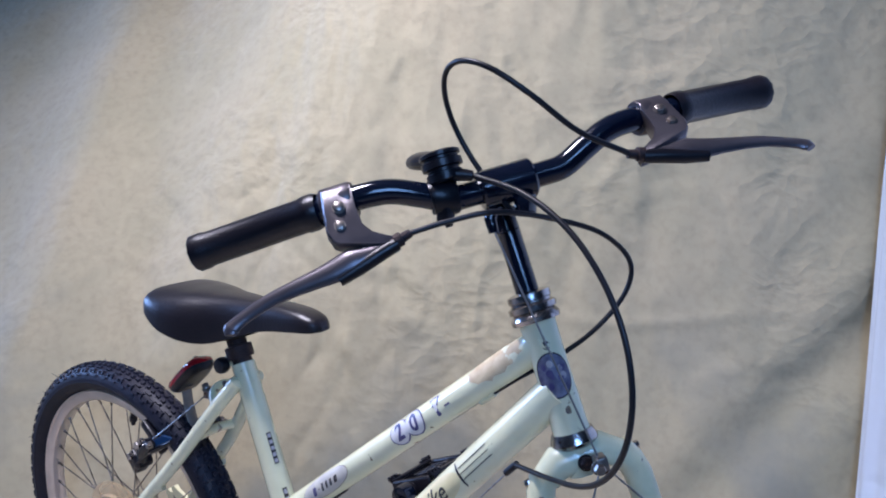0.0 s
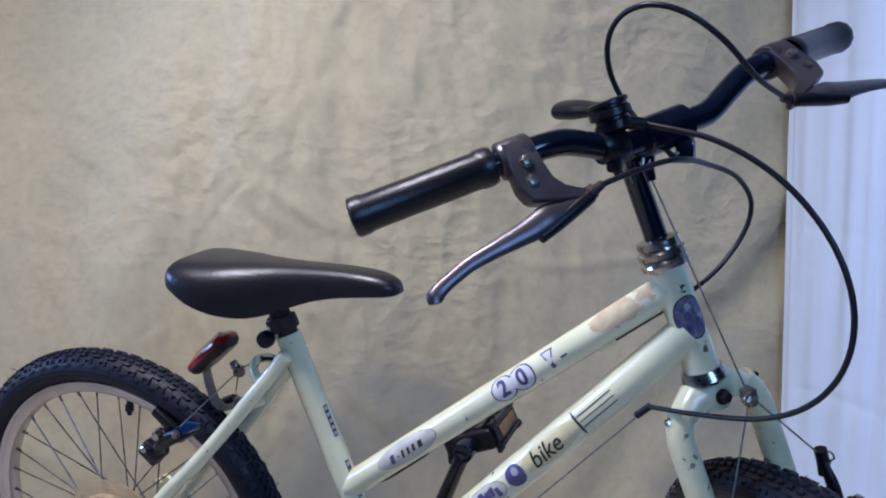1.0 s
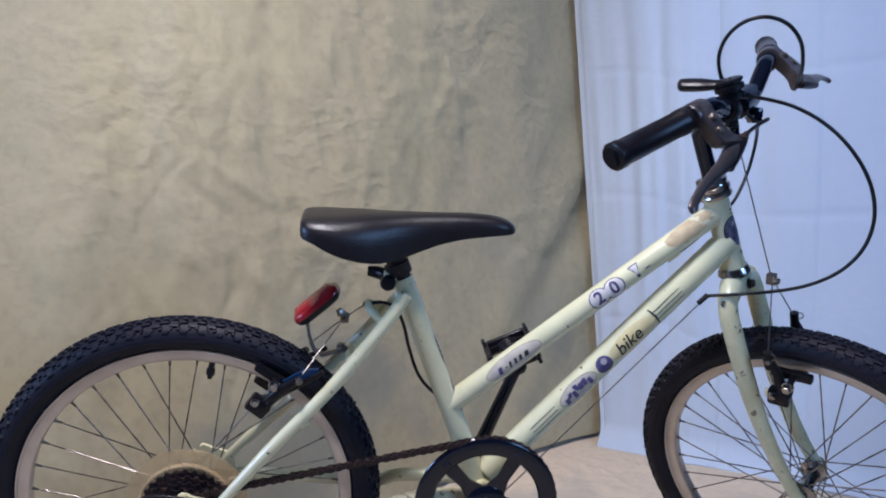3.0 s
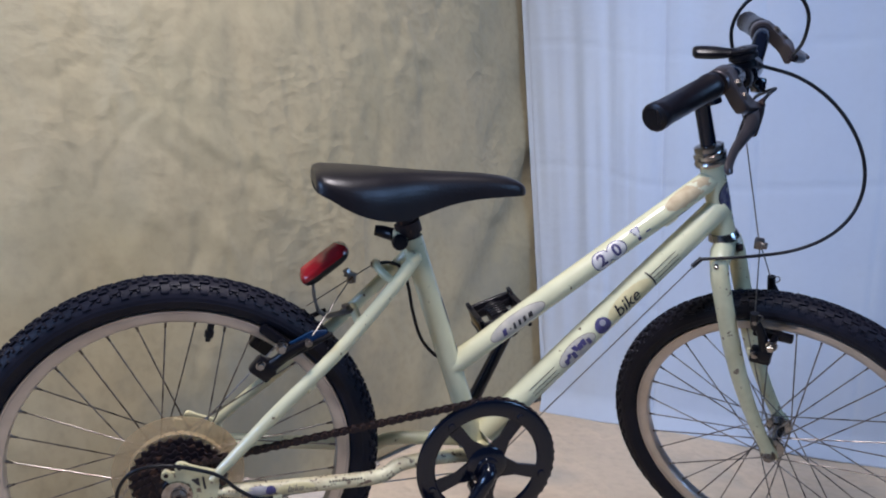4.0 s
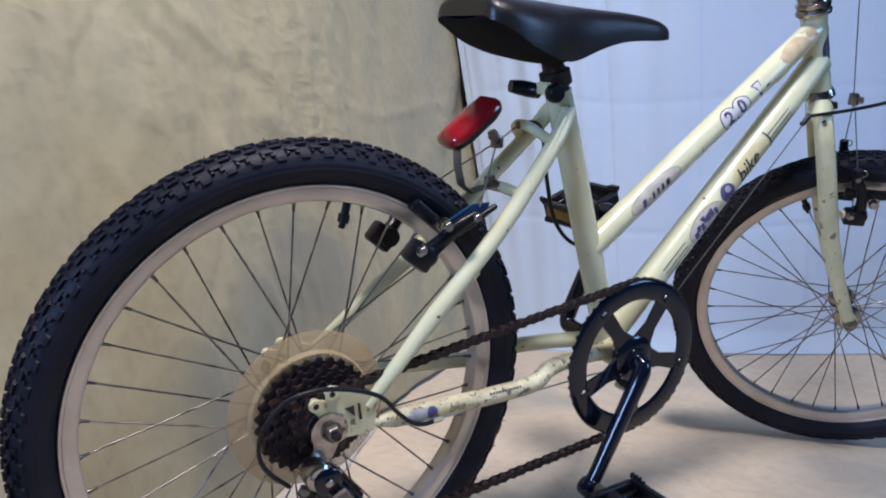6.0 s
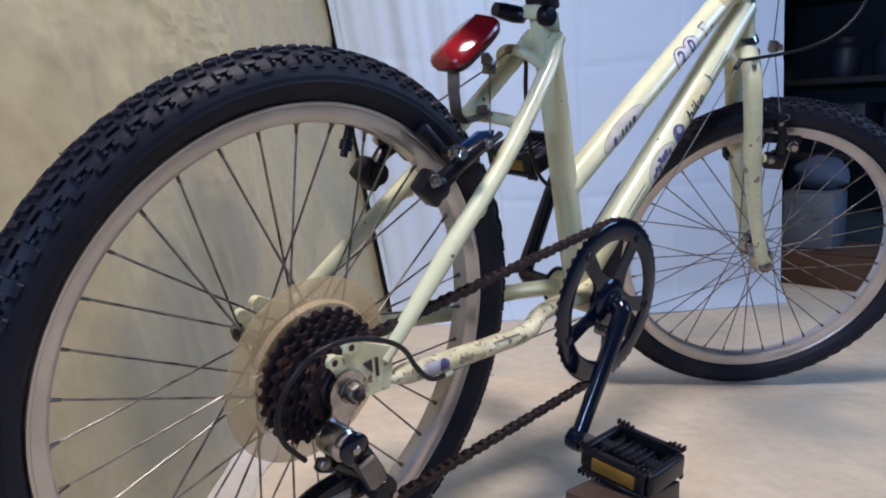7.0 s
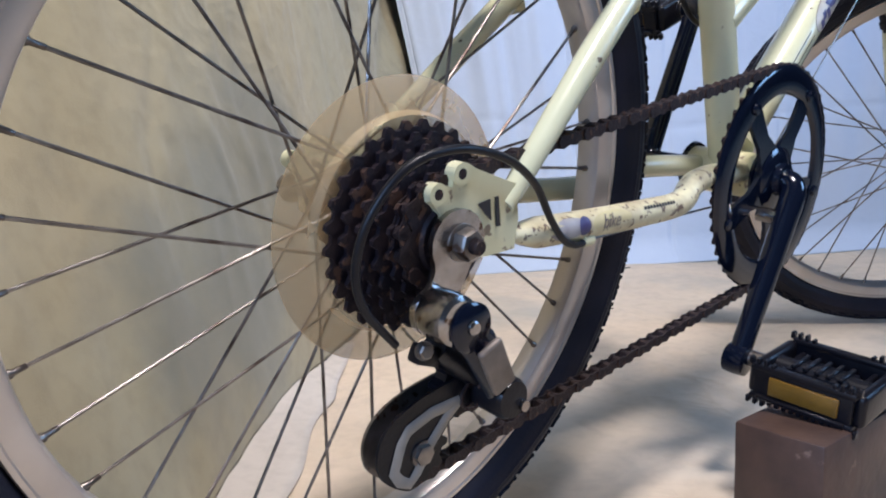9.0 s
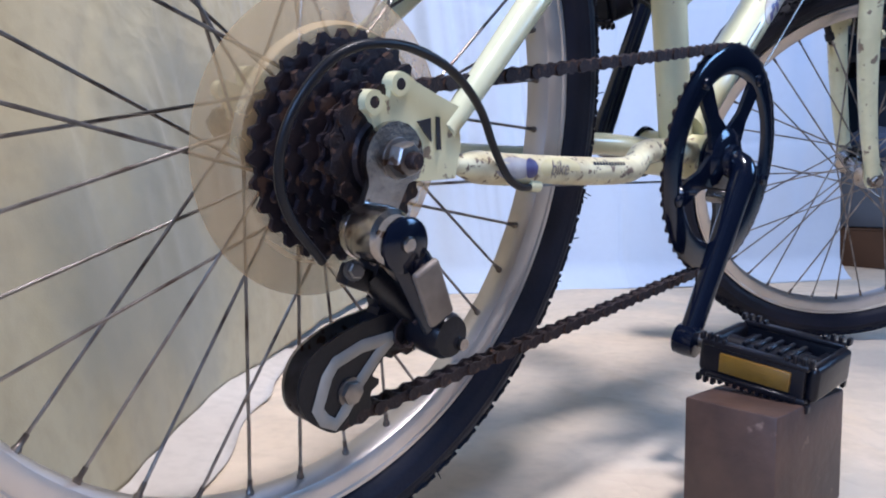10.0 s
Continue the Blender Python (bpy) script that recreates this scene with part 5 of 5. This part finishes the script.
part("inner_link", tube([(-0.012, -0.072, 0.2030), (0.004, -0.068, 0.1930), (0.022, -0.066, 0.1800), (0.033, -0.066, 0.1680)], [0.0075, 0.0090, 0.0090, 0.0080], 10), BLACK_PLASTIC, der)
part("cage_spring", tube([(0.018 + 0.0075 * math.cos(k * 0.8), -0.0600 - 0.0006 * k, 0.1660 + 0.0075 * math.sin(k * 0.8)) for k in range(26)], 0.0011, 6), RUST, der)
part("cable_anchor", moved(block(0.016, 0.010, 0.011, 0.002), axes((-0.018, -0.0720, 0.2000), (1, 0, -0.35), (0, 1, 0), (0.35, 0, 1))), BLACK_PLASTIC, der)
part("anchor_bolt", bolt((-0.0225, -0.0760, 0.2045), (-0.3, -1, 0.2), 0.0042, 0.005), STEEL, der)
part("limit_screw", tube([(-0.010, -0.0745, 0.2080), (0.006, -0.0760, 0.1985)], 0.0022, 8), STEEL, der)


def cage(y0, y1):
    line = [(0.0063, 0.1770), (-0.0186, 0.1715), (-0.0376, 0.1613), (-0.0445, 0.1468), (-0.0400, 0.1310), (-0.0215, 0.1190), (-0.0125, 0.1265), (-0.0016, 0.1423), (0.0105, 0.1555), (0.0290, 0.1560), (0.0320, 0.1680), (0.0200, 0.1770)]
    n = len(line)
    out = smooth_path([(x, 0, z) for x, z in line[-1:] + line + line[:2]], 4)[4:4 + 4 * n]
    return plate([(p.x, p.z) for p in out], y0, y1)


part("cage_plate", cage(-0.0530, -0.0550), STEEL, der)
part("cage_plate", cage(-0.0660, -0.0680), BLACK_PLASTIC, der)
trim_line = [(0.012, 0.1640), (-0.008, 0.1625), (-0.0245, 0.1565), (-0.0290, 0.1500), (-0.0335, 0.1340), (-0.0290, 0.1275), (-0.0220, 0.1238), (-0.0170, 0.1290), (-0.0085, 0.1430), (0.003, 0.1560), (0.012, 0.1640)]
part("cage_trim", tube([(x, -0.0686, z) for x, z in trim_line], 0.0036, 8, True, 0.30, (0, 1, 0)), TRIM_BEIGE, der)
for c in (J_LOW, J_UP):
    part("jockey_wheel", moved(sprocket(10, 0.0045, 0.009, 0.004), Matrix.Translation(c)), BLACK_PLASTIC, der, smooth=False)
part("jockey_bolt", bolt(J_LOW + Vector((0, -0.008, 0)), (0, -1, 0), 0.0062, 0.004), STEEL, der)

# ---- decals: thin films wrapped on the tubes ----


def on_tube(a, b, r, roll, shape_pts, lift=0.0004):
    """Lays flat points (along the tube, round it, lift) of a film on the tube from a to b; roll turns it round from the right-hand side upwards."""
    a, b = Vector(a), Vector(b)
    t = (b - a).normalized()
    right = Vector((0, -1, 0))
    right = (right - t * right.dot(t)).normalized()
    up = right.cross(t) * (1 if right.cross(t).z > 0 else -1)
    out = []
    for u, v, h in shape_pts:
        w = v / r + radians(roll)
        out.append(a + t * u + (right * math.cos(w) + up * math.sin(w)) * (r + lift + h))
    return out


def film(tube_ends, r, roll, u0, v0, pts, mat, parent, name="decal", lift=0.0004):
    """A filled outline round its centre, as a fan of triangles fine enough to follow the tube."""
    vs, fs, n, rings = [], [], len(pts), 5
    vs.append((u0, v0, 0))
    for k in range(1, rings + 1):
        vs += [(u0 + x * k / rings, v0 + y * k / rings, 0) for x, y in pts]
    fs = [[0, 1 + i, 1 + (i + 1) % n] for i in range(n)]
    for k in range(rings - 1):
        b = 1 + k * n
        fs += [[b + i, b + n + i, b + n + (i + 1) % n, b + (i + 1) % n] for i in range(n)]
    return part(name, (on_tube(*tube_ends, r, roll, vs, lift), fs), mat, parent)


def oval(a, b, n=32):
    return [(a * math.cos(2 * math.pi * k / n), b * math.sin(2 * math.pi * k / n)) for k in range(n)]


def bar_pts(w, h, skew=0.0):
    e = [(-w, -h), (-w / 2, -h), (0, -h), (w / 2, -h), (w, -h), (w, 0), (w, h), (w / 2, h), (0, h), (-w / 2, h), (-w, h), (-w, 0)]
    return [(x + skew * y, y) for x, y in e]


def lettering(text, size, tube_ends, r, roll, u0, v0, mat, parent, name="lettering", lift=0.0008, bold=0.0, slant=0.0):
    c = bpy.data.curves.new(name, "FONT")
    c.body, c.size, c.align_x, c.align_y, c.shear, c.offset = text, size, "CENTER", "CENTER", slant, bold
    c.extrude = 0.0001
    tmp = bpy.data.objects.new("lettering", c)
    scene.collection.objects.link(tmp)
    me = bpy.data.meshes.new_from_object(tmp.evaluated_get(bpy.context.evaluated_depsgraph_get()))
    bpy.data.objects.remove(tmp)
    bm = bmesh.new()
    bm.from_mesh(me)
    for _ in range(3):
        bmesh.ops.triangulate(bm, faces=bm.faces[:])
        long_edges = [e for e in bm.edges if e.calc_length() > size * 0.10]
        if long_edges:
            bmesh.ops.subdivide_edges(bm, edges=long_edges, cuts=1)
    bmesh.ops.triangulate(bm, faces=bm.faces[:])
    bm.to_mesh(me)
    bm.free()
    flat = [(u0 + v.co.x, v0 + v.co.y, v.co.z) for v in me.vertices]
    for v, p in zip(me.vertices, on_tube(*tube_ends, r, roll, flat, lift)):
        v.co = p
    me.update()
    return part(name, me, mat, parent)


TTE = (TT1, TT0)
DTE = (DT1, DT0)


def along_tube(ends, x):
    a, b = Vector(ends[0]), Vector(ends[1])
    return (x - a.x) / (b.x - a.x) * (b - a).length


# the wheel-size numeral in two joined rings, and the mark after it
u20 = along_tube(TTE, 0.578)
for k, du in enumerate((-0.0125, 0.0125)):
    film(TTE, TT_R, 12, u20 + du, 0, oval(0.0155, 0.0145), DECAL_PURPLE, top_tube, "ring_edge", 0.0003)
    film(TTE, TT_R, 12, u20 + du, 0, oval(0.0138, 0.0128), DECAL_WHITE, top_tube, "ring_fill", 0.0006)
    lettering("20"[k], 0.024, TTE, TT_R, 12, u20 + du, 0, DECAL_PURPLE, top_tube, "numeral", 0.0010, 0.0007)
u_y = along_tube(TTE, 0.617)
film(TTE, TT_R, 18, u_y, 0.000, [(-0.008, 0.010), (0.000, 0.0105), (0.008, 0.010), (0.005, 0.002), (0.003, -0.010), (0.000, -0.011), (-0.002, -0.010), (-0.0045, 0.002)], DECAL_PURPLE, top_tube, "mark_edge", 0.0003)
film(TTE, TT_R, 18, u_y, 0.002, [(-0.0055, 0.006), (0.000, 0.0065), (0.0055, 0.006), (0.0035, 0.000), (0.001, -0.007), (-0.001, -0.007), (-0.0028, 0.000)], DECAL_WHITE, top_tube, "mark_fill", 0.0006)
film(TTE, TT_R, 8, u_y + 0.016, -0.002, bar_pts(0.004, 0.0010), DECAL_PURPLE, top_tube, "dash")
# the oval badge low on the top tube: a grey oval with dark bars
u_x = along_tube(TTE, 0.452)
film(TTE, TT_R, 10, u_x, 0, oval(0.046, 0.0132, 40), DECAL_BROWN, top_tube, "badge_edge", 0.0003)
film(TTE, TT_R, 10, u_x, 0, oval(0.0448, 0.0124, 40), DECAL_PALE, top_tube, "badge_fill", 0.0006)
for k, (du, w, h) in enumerate(((-0.023, 0.0050, 0.0062), (-0.0135, 0.0022, 0.0012), (-0.0065, 0.0030, 0.0055), (0.0020, 0.0030, 0.0048), (0.0105, 0.0036, 0.0048), (0.0205, 0.0052, 0.0048))):
    film(TTE, TT_R, 8, u_x + du, -0.001, bar_pts(w * 0.62, h * 0.75, 0.3), DECAL_BLACK if k else DECAL_PURPLE, top_tube, "badge_bar", 0.0009)
# scuffed patch by the head tube
film(TTE, TT_R, 34, along_tube(TTE, 0.690), 0, [(x * (1 + 0.25 * noise.noise((k * 0.9, 3, 1))), y * (1 + 0.35 * noise.noise((k * 0.7, 9, 4)))) for k, (x, y) in enumerate(oval(0.038, 0.0135, 36))], SCUFF, top_tube, "scuff")
# down tube: lines, a patterned patch, a ball, the word in a cream oval, lines
film(DTE, DT_R, 6, along_tube(DTE, 0.617), 0, oval(0.042, 0.0145, 40), DECAL_CREAM, down_tube, "oval_fill", 0.0003)
lettering("bike", 0.026, DTE, DT_R, 4, along_tube(DTE, 0.612), 0, DECAL_BLACK, down_tube, "lettering", 0.0008, 0.0002, 0.25)
film(DTE, DT_R, 6, along_tube(DTE, 0.580), 0, oval(0.0125, 0.0125), DECAL_PURPLE, down_tube, "ball", 0.0006)
film(DTE, DT_R, 14, along_tube(DTE, 0.5815), 0.0015, oval(0.0045, 0.0045), DECAL_GREY, down_tube, "ball_glint", 0.0009)
film(DTE, DT_R, 6, along_tube(DTE, 0.545), 0, oval(0.034, 0.0138, 36), DECAL_BROWN, down_tube, "patch_edge", 0.0002)
film(DTE, DT_R, 6, along_tube(DTE, 0.545), 0, oval(0.0328, 0.0128, 36), DECAL_PALE, down_tube, "patch", 0.0004)
rnd = random.Random(3)
for k in range(7):
    film(DTE, DT_R, 6, along_tube(DTE, 0.545) - 0.022 + 0.0072 * k, rnd.uniform(-0.005, 0.006), bar_pts(0.0030 + 0.001 * rnd.random(), 0.0032 + 0.0022 * rnd.random(), rnd.uniform(-0.5, 0.6)), DECAL_PURPLE, down_tube, "patch_mark", 0.0007)
for x0, n in ((0.500, -1), (0.665, 1)):
    for v in (-0.006, 0.0, 0.006):
        film(DTE, DT_R, 6, along_tube(DTE, x0), v, bar_pts(0.024, 0.0005), DECAL_BLACK, down_tube, "stripe", 0.0004)
film(DTE, DT_R, 6, along_tube(DTE, 0.646), 0, [(-0.001, 0.0145), (0.001, 0.013), (0.0025, 0.006), (0.003, 0), (0.0025, -0.006), (0.001, -0.013), (-0.001, -0.0145), (0.0005, -0.006), (0.001, 0), (0.0005, 0.006)], DECAL_BLACK, down_tube, "bow", 0.0007)
BADGE_GREY = material("badge_grey", (0.16, 0.17, 0.24), 0.4, 0, (0.05, 0.045, 0.10), 110, 1.0)
# head badge
film((HEAD_LOW, HEAD_TOP), 0.0167, 12, 0.056, 0.0065, oval(0.0215, 0.0170), DECAL_BLACK, bike, "badge_edge", 0.0002)
film((HEAD_LOW, HEAD_TOP), 0.0167, 12, 0.056, 0.0065, oval(0.0200, 0.0155), BADGE_GREY, bike, "head_badge", 0.0004)
film((HEAD_LOW, HEAD_TOP), 0.0167, 12, 0.084, 0.0075, oval(0.0042, 0.0036, 14), DECAL_BLACK, bike, "badge_mark", 0.0004)
film((HEAD_LOW, HEAD_TOP), 0.0167, 12, 0.0835, 0.0090, oval(0.0022, 0.0022, 12), PAINT, bike, "badge_mark", 0.0007)
for k in range(9):
    film((HEAD_LOW, HEAD_TOP), 0.0167, 12, 0.056 + rnd.uniform(-0.012, 0.012), 0.0065 + rnd.uniform(-0.009, 0.009), oval(0.0034, 0.0022 + 0.0004 * (k % 4), 10), DECAL_PURPLE if k % 3 else DECAL_GREY, bike, "badge_speck", 0.0008)
# seat tube marks and chain stay transfers
for u, w in ((0.225, 0.020), (0.150, 0.024)):
    film((BB, SEAT_TOP), 0.0150, 74, u, 0, bar_pts(w, 0.0030), DECAL_BLACK, seat_tube, "seat_tube_mark", 0.0004)
    for k in range(5):
        film((BB, SEAT_TOP), 0.0150, 74, u - w * 0.8 + k * w * 0.4, 0, bar_pts(w * 0.12, 0.0022), DECAL_GREY, seat_tube, "mark_bar", 0.0007)
CSE = (Vector((0.10, -0.058, 0.251)), Vector((0.262, -0.044, 0.250)))
film(CSE, 0.0096, 10, 0.000, 0, oval(0.020, 0.0070), DECAL_GREY, bike, "stay_patch", 0.0003)
film(CSE, 0.0096, 10, 0.017, 0, oval(0.0065, 0.0062), DECAL_PURPLE, bike, "stay_ball", 0.0006)
film(CSE, 0.0096, 10, 0.050, 0, oval(0.024, 0.0070), DECAL_CREAM, bike, "stay_oval", 0.0003)
lettering("bike", 0.0125, CSE, 0.0096, 8, 0.048, 0, DECAL_BROWN, bike, "lettering", 0.0008, 0.0001, 0.25)
for k in range(11):
    film(CSE, 0.0096, 30, 0.094 + k * 0.0042, 0.0, bar_pts(0.0014, 0.0012), DECAL_BLACK, bike, "stay_bar", 0.0004)

# ---- wooden block under the pedal ----
blk = tagged(new("wooden_block", mesh_from(*block(0.108, 0.070, 0.0860, 0.0022, (0, 0, 0.043)))), "small dark reddish brown wooden block standing under the pedal", "wooden block")
blk.data.materials.append(BLOCK_WOOD)
blk.matrix_world = pose(0.3240, -0.1560, -0.0110, 0, 0, -4)

# ---- dim storage corner past the white sheet ----


def carton(name, size, at, turn, mat, label):
    sx, sy, sz = size
    ob = tagged(new(name), label, "box")
    ob.matrix_world = pose(*at, 0, 0, turn)
    part("box_body", block(sx, sy, sz, 0.004, (0, 0, sz / 2)), mat, ob)
    for s in (-1, 1):
        part("flap", block(sx * 0.98, sy * 0.48, 0.004, 0.001, (0, s * sy * 0.245, sz + 0.003)), mat, ob)
    return ob


CARDBOARD = material("cardboard", (0.085, 0.045, 0.025), 0.85, 0, (0.06, 0.032, 0.018), 8, 0.8, 0.1, 60)
GREY_BAG = material("grey_plastic", (0.12, 0.145, 0.19), 0.5, 0, (0.08, 0.095, 0.125), 6, 0.8, 0.2, 30)
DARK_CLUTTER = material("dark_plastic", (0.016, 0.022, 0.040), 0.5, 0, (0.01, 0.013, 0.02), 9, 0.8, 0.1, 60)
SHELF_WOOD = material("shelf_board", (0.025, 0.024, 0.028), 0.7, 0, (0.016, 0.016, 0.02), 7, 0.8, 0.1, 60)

carton("cardboard_box", (0.30, 0.34, 0.100), (2.12, 0.27, -0.010), 4, CARDBOARD, "brown cardboard box standing on the floor")
carton("plastic_crate", (0.16, 0.14, 0.165), (2.08, 0.300, 0.098), 6, GREY_BAG, "grey plastic crate standing on a cardboard box")

rack = tagged(new("storage_shelf"), "dark metal storage shelf in a dim corner", "shelf")
rack.matrix_world = pose(2.75, 0.0, -0.010, 0, 0, 0)
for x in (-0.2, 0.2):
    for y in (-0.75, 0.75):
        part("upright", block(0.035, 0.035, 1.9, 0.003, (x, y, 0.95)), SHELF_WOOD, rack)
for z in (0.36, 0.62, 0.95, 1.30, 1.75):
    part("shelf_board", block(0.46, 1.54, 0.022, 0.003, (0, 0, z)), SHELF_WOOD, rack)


def jar(at, r, h, mat, label):
    ob = tagged(new("jar"), label, "jar", "jars on the shelf")
    ob.matrix_world = pose(*at)
    m = Matrix.Rotation(math.pi / 2, 4, "X")
    part("jar_body", moved(lathe([(r * 0.9, 0), (r, h * 0.05), (r, h * 0.68), (r * 0.78, h * 0.8), (r * 0.6, h * 0.84)], 24), m), mat, ob)
    part("lid", moved(lathe([(r * 0.66, h * 0.84), (r * 0.66, h * 0.98), (r * 0.6, h)], 20), m), SHELF_WOOD, ob)


for k, (y, r, h) in enumerate(((0.46, 0.055, 0.15), (0.32, 0.07, 0.19), (0.16, 0.05, 0.13), (0.02, 0.06, 0.17), (-0.14, 0.065, 0.16))):
    jar((2.62, y, 0.9510), r, h, GREY_BAG, "dusty grey storage jar on a dim shelf")
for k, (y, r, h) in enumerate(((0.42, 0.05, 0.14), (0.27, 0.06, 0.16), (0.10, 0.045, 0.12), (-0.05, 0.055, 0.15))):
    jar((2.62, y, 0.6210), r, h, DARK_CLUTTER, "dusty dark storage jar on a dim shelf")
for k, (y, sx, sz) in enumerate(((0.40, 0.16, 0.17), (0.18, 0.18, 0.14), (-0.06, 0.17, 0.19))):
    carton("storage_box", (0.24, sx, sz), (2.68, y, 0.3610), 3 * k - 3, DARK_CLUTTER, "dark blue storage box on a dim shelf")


def sack(at, size, seed, mat, label):
    """A soft heap: a round form pushed in and out by folds."""
    vs, fs = [], []
    rows, cols = 14, 24
    for i in range(rows + 1):
        for k in range(cols):
            a, b = math.pi * i / rows, 2 * math.pi * k / cols
            p = Vector((math.sin(a) * math.cos(b), math.sin(a) * math.sin(b), math.cos(a)))
            r = 1 + 0.22 * noise.noise(p * 1.6 + Vector((seed, 0, 0))) + 0.10 * noise.noise(p * 4.0 + Vector((0, seed, 0)))
            vs.append((p.x * r * size[0], p.y * r * size[1], max(0.0, p.z * r * size[2] + size[2] * 0.9)))
    for i in range(rows):
        fs += [[i * cols + k, (i + 1) * cols + k, (i + 1) * cols + (k + 1) % cols, i * cols + (k + 1) % cols] for k in range(cols)]
    ob = tagged(new("sack", mesh_from(vs, fs)), label, "sack")
    ob.data.materials.append(mat)
    ob.matrix_world = pose(*at)
    return ob


BLUE_CLOTH = material("dim_blue_cloth", (0.045, 0.065, 0.12), 0.85, 0, (0.09, 0.11, 0.16), 9, 0.9, 0.3, 40)
sack((2.09, 0.290, 0.270), (0.085, 0.075, 0.050), 3.0, BLUE_CLOTH, "crumpled dark blue cloth sack lying on a crate")
sack((2.66, 0.02, 0.3710), (0.10, 0.10, 0.07), 8.0, GREY_BAG, "crumpled grey cloth sack lying on a dim shelf")
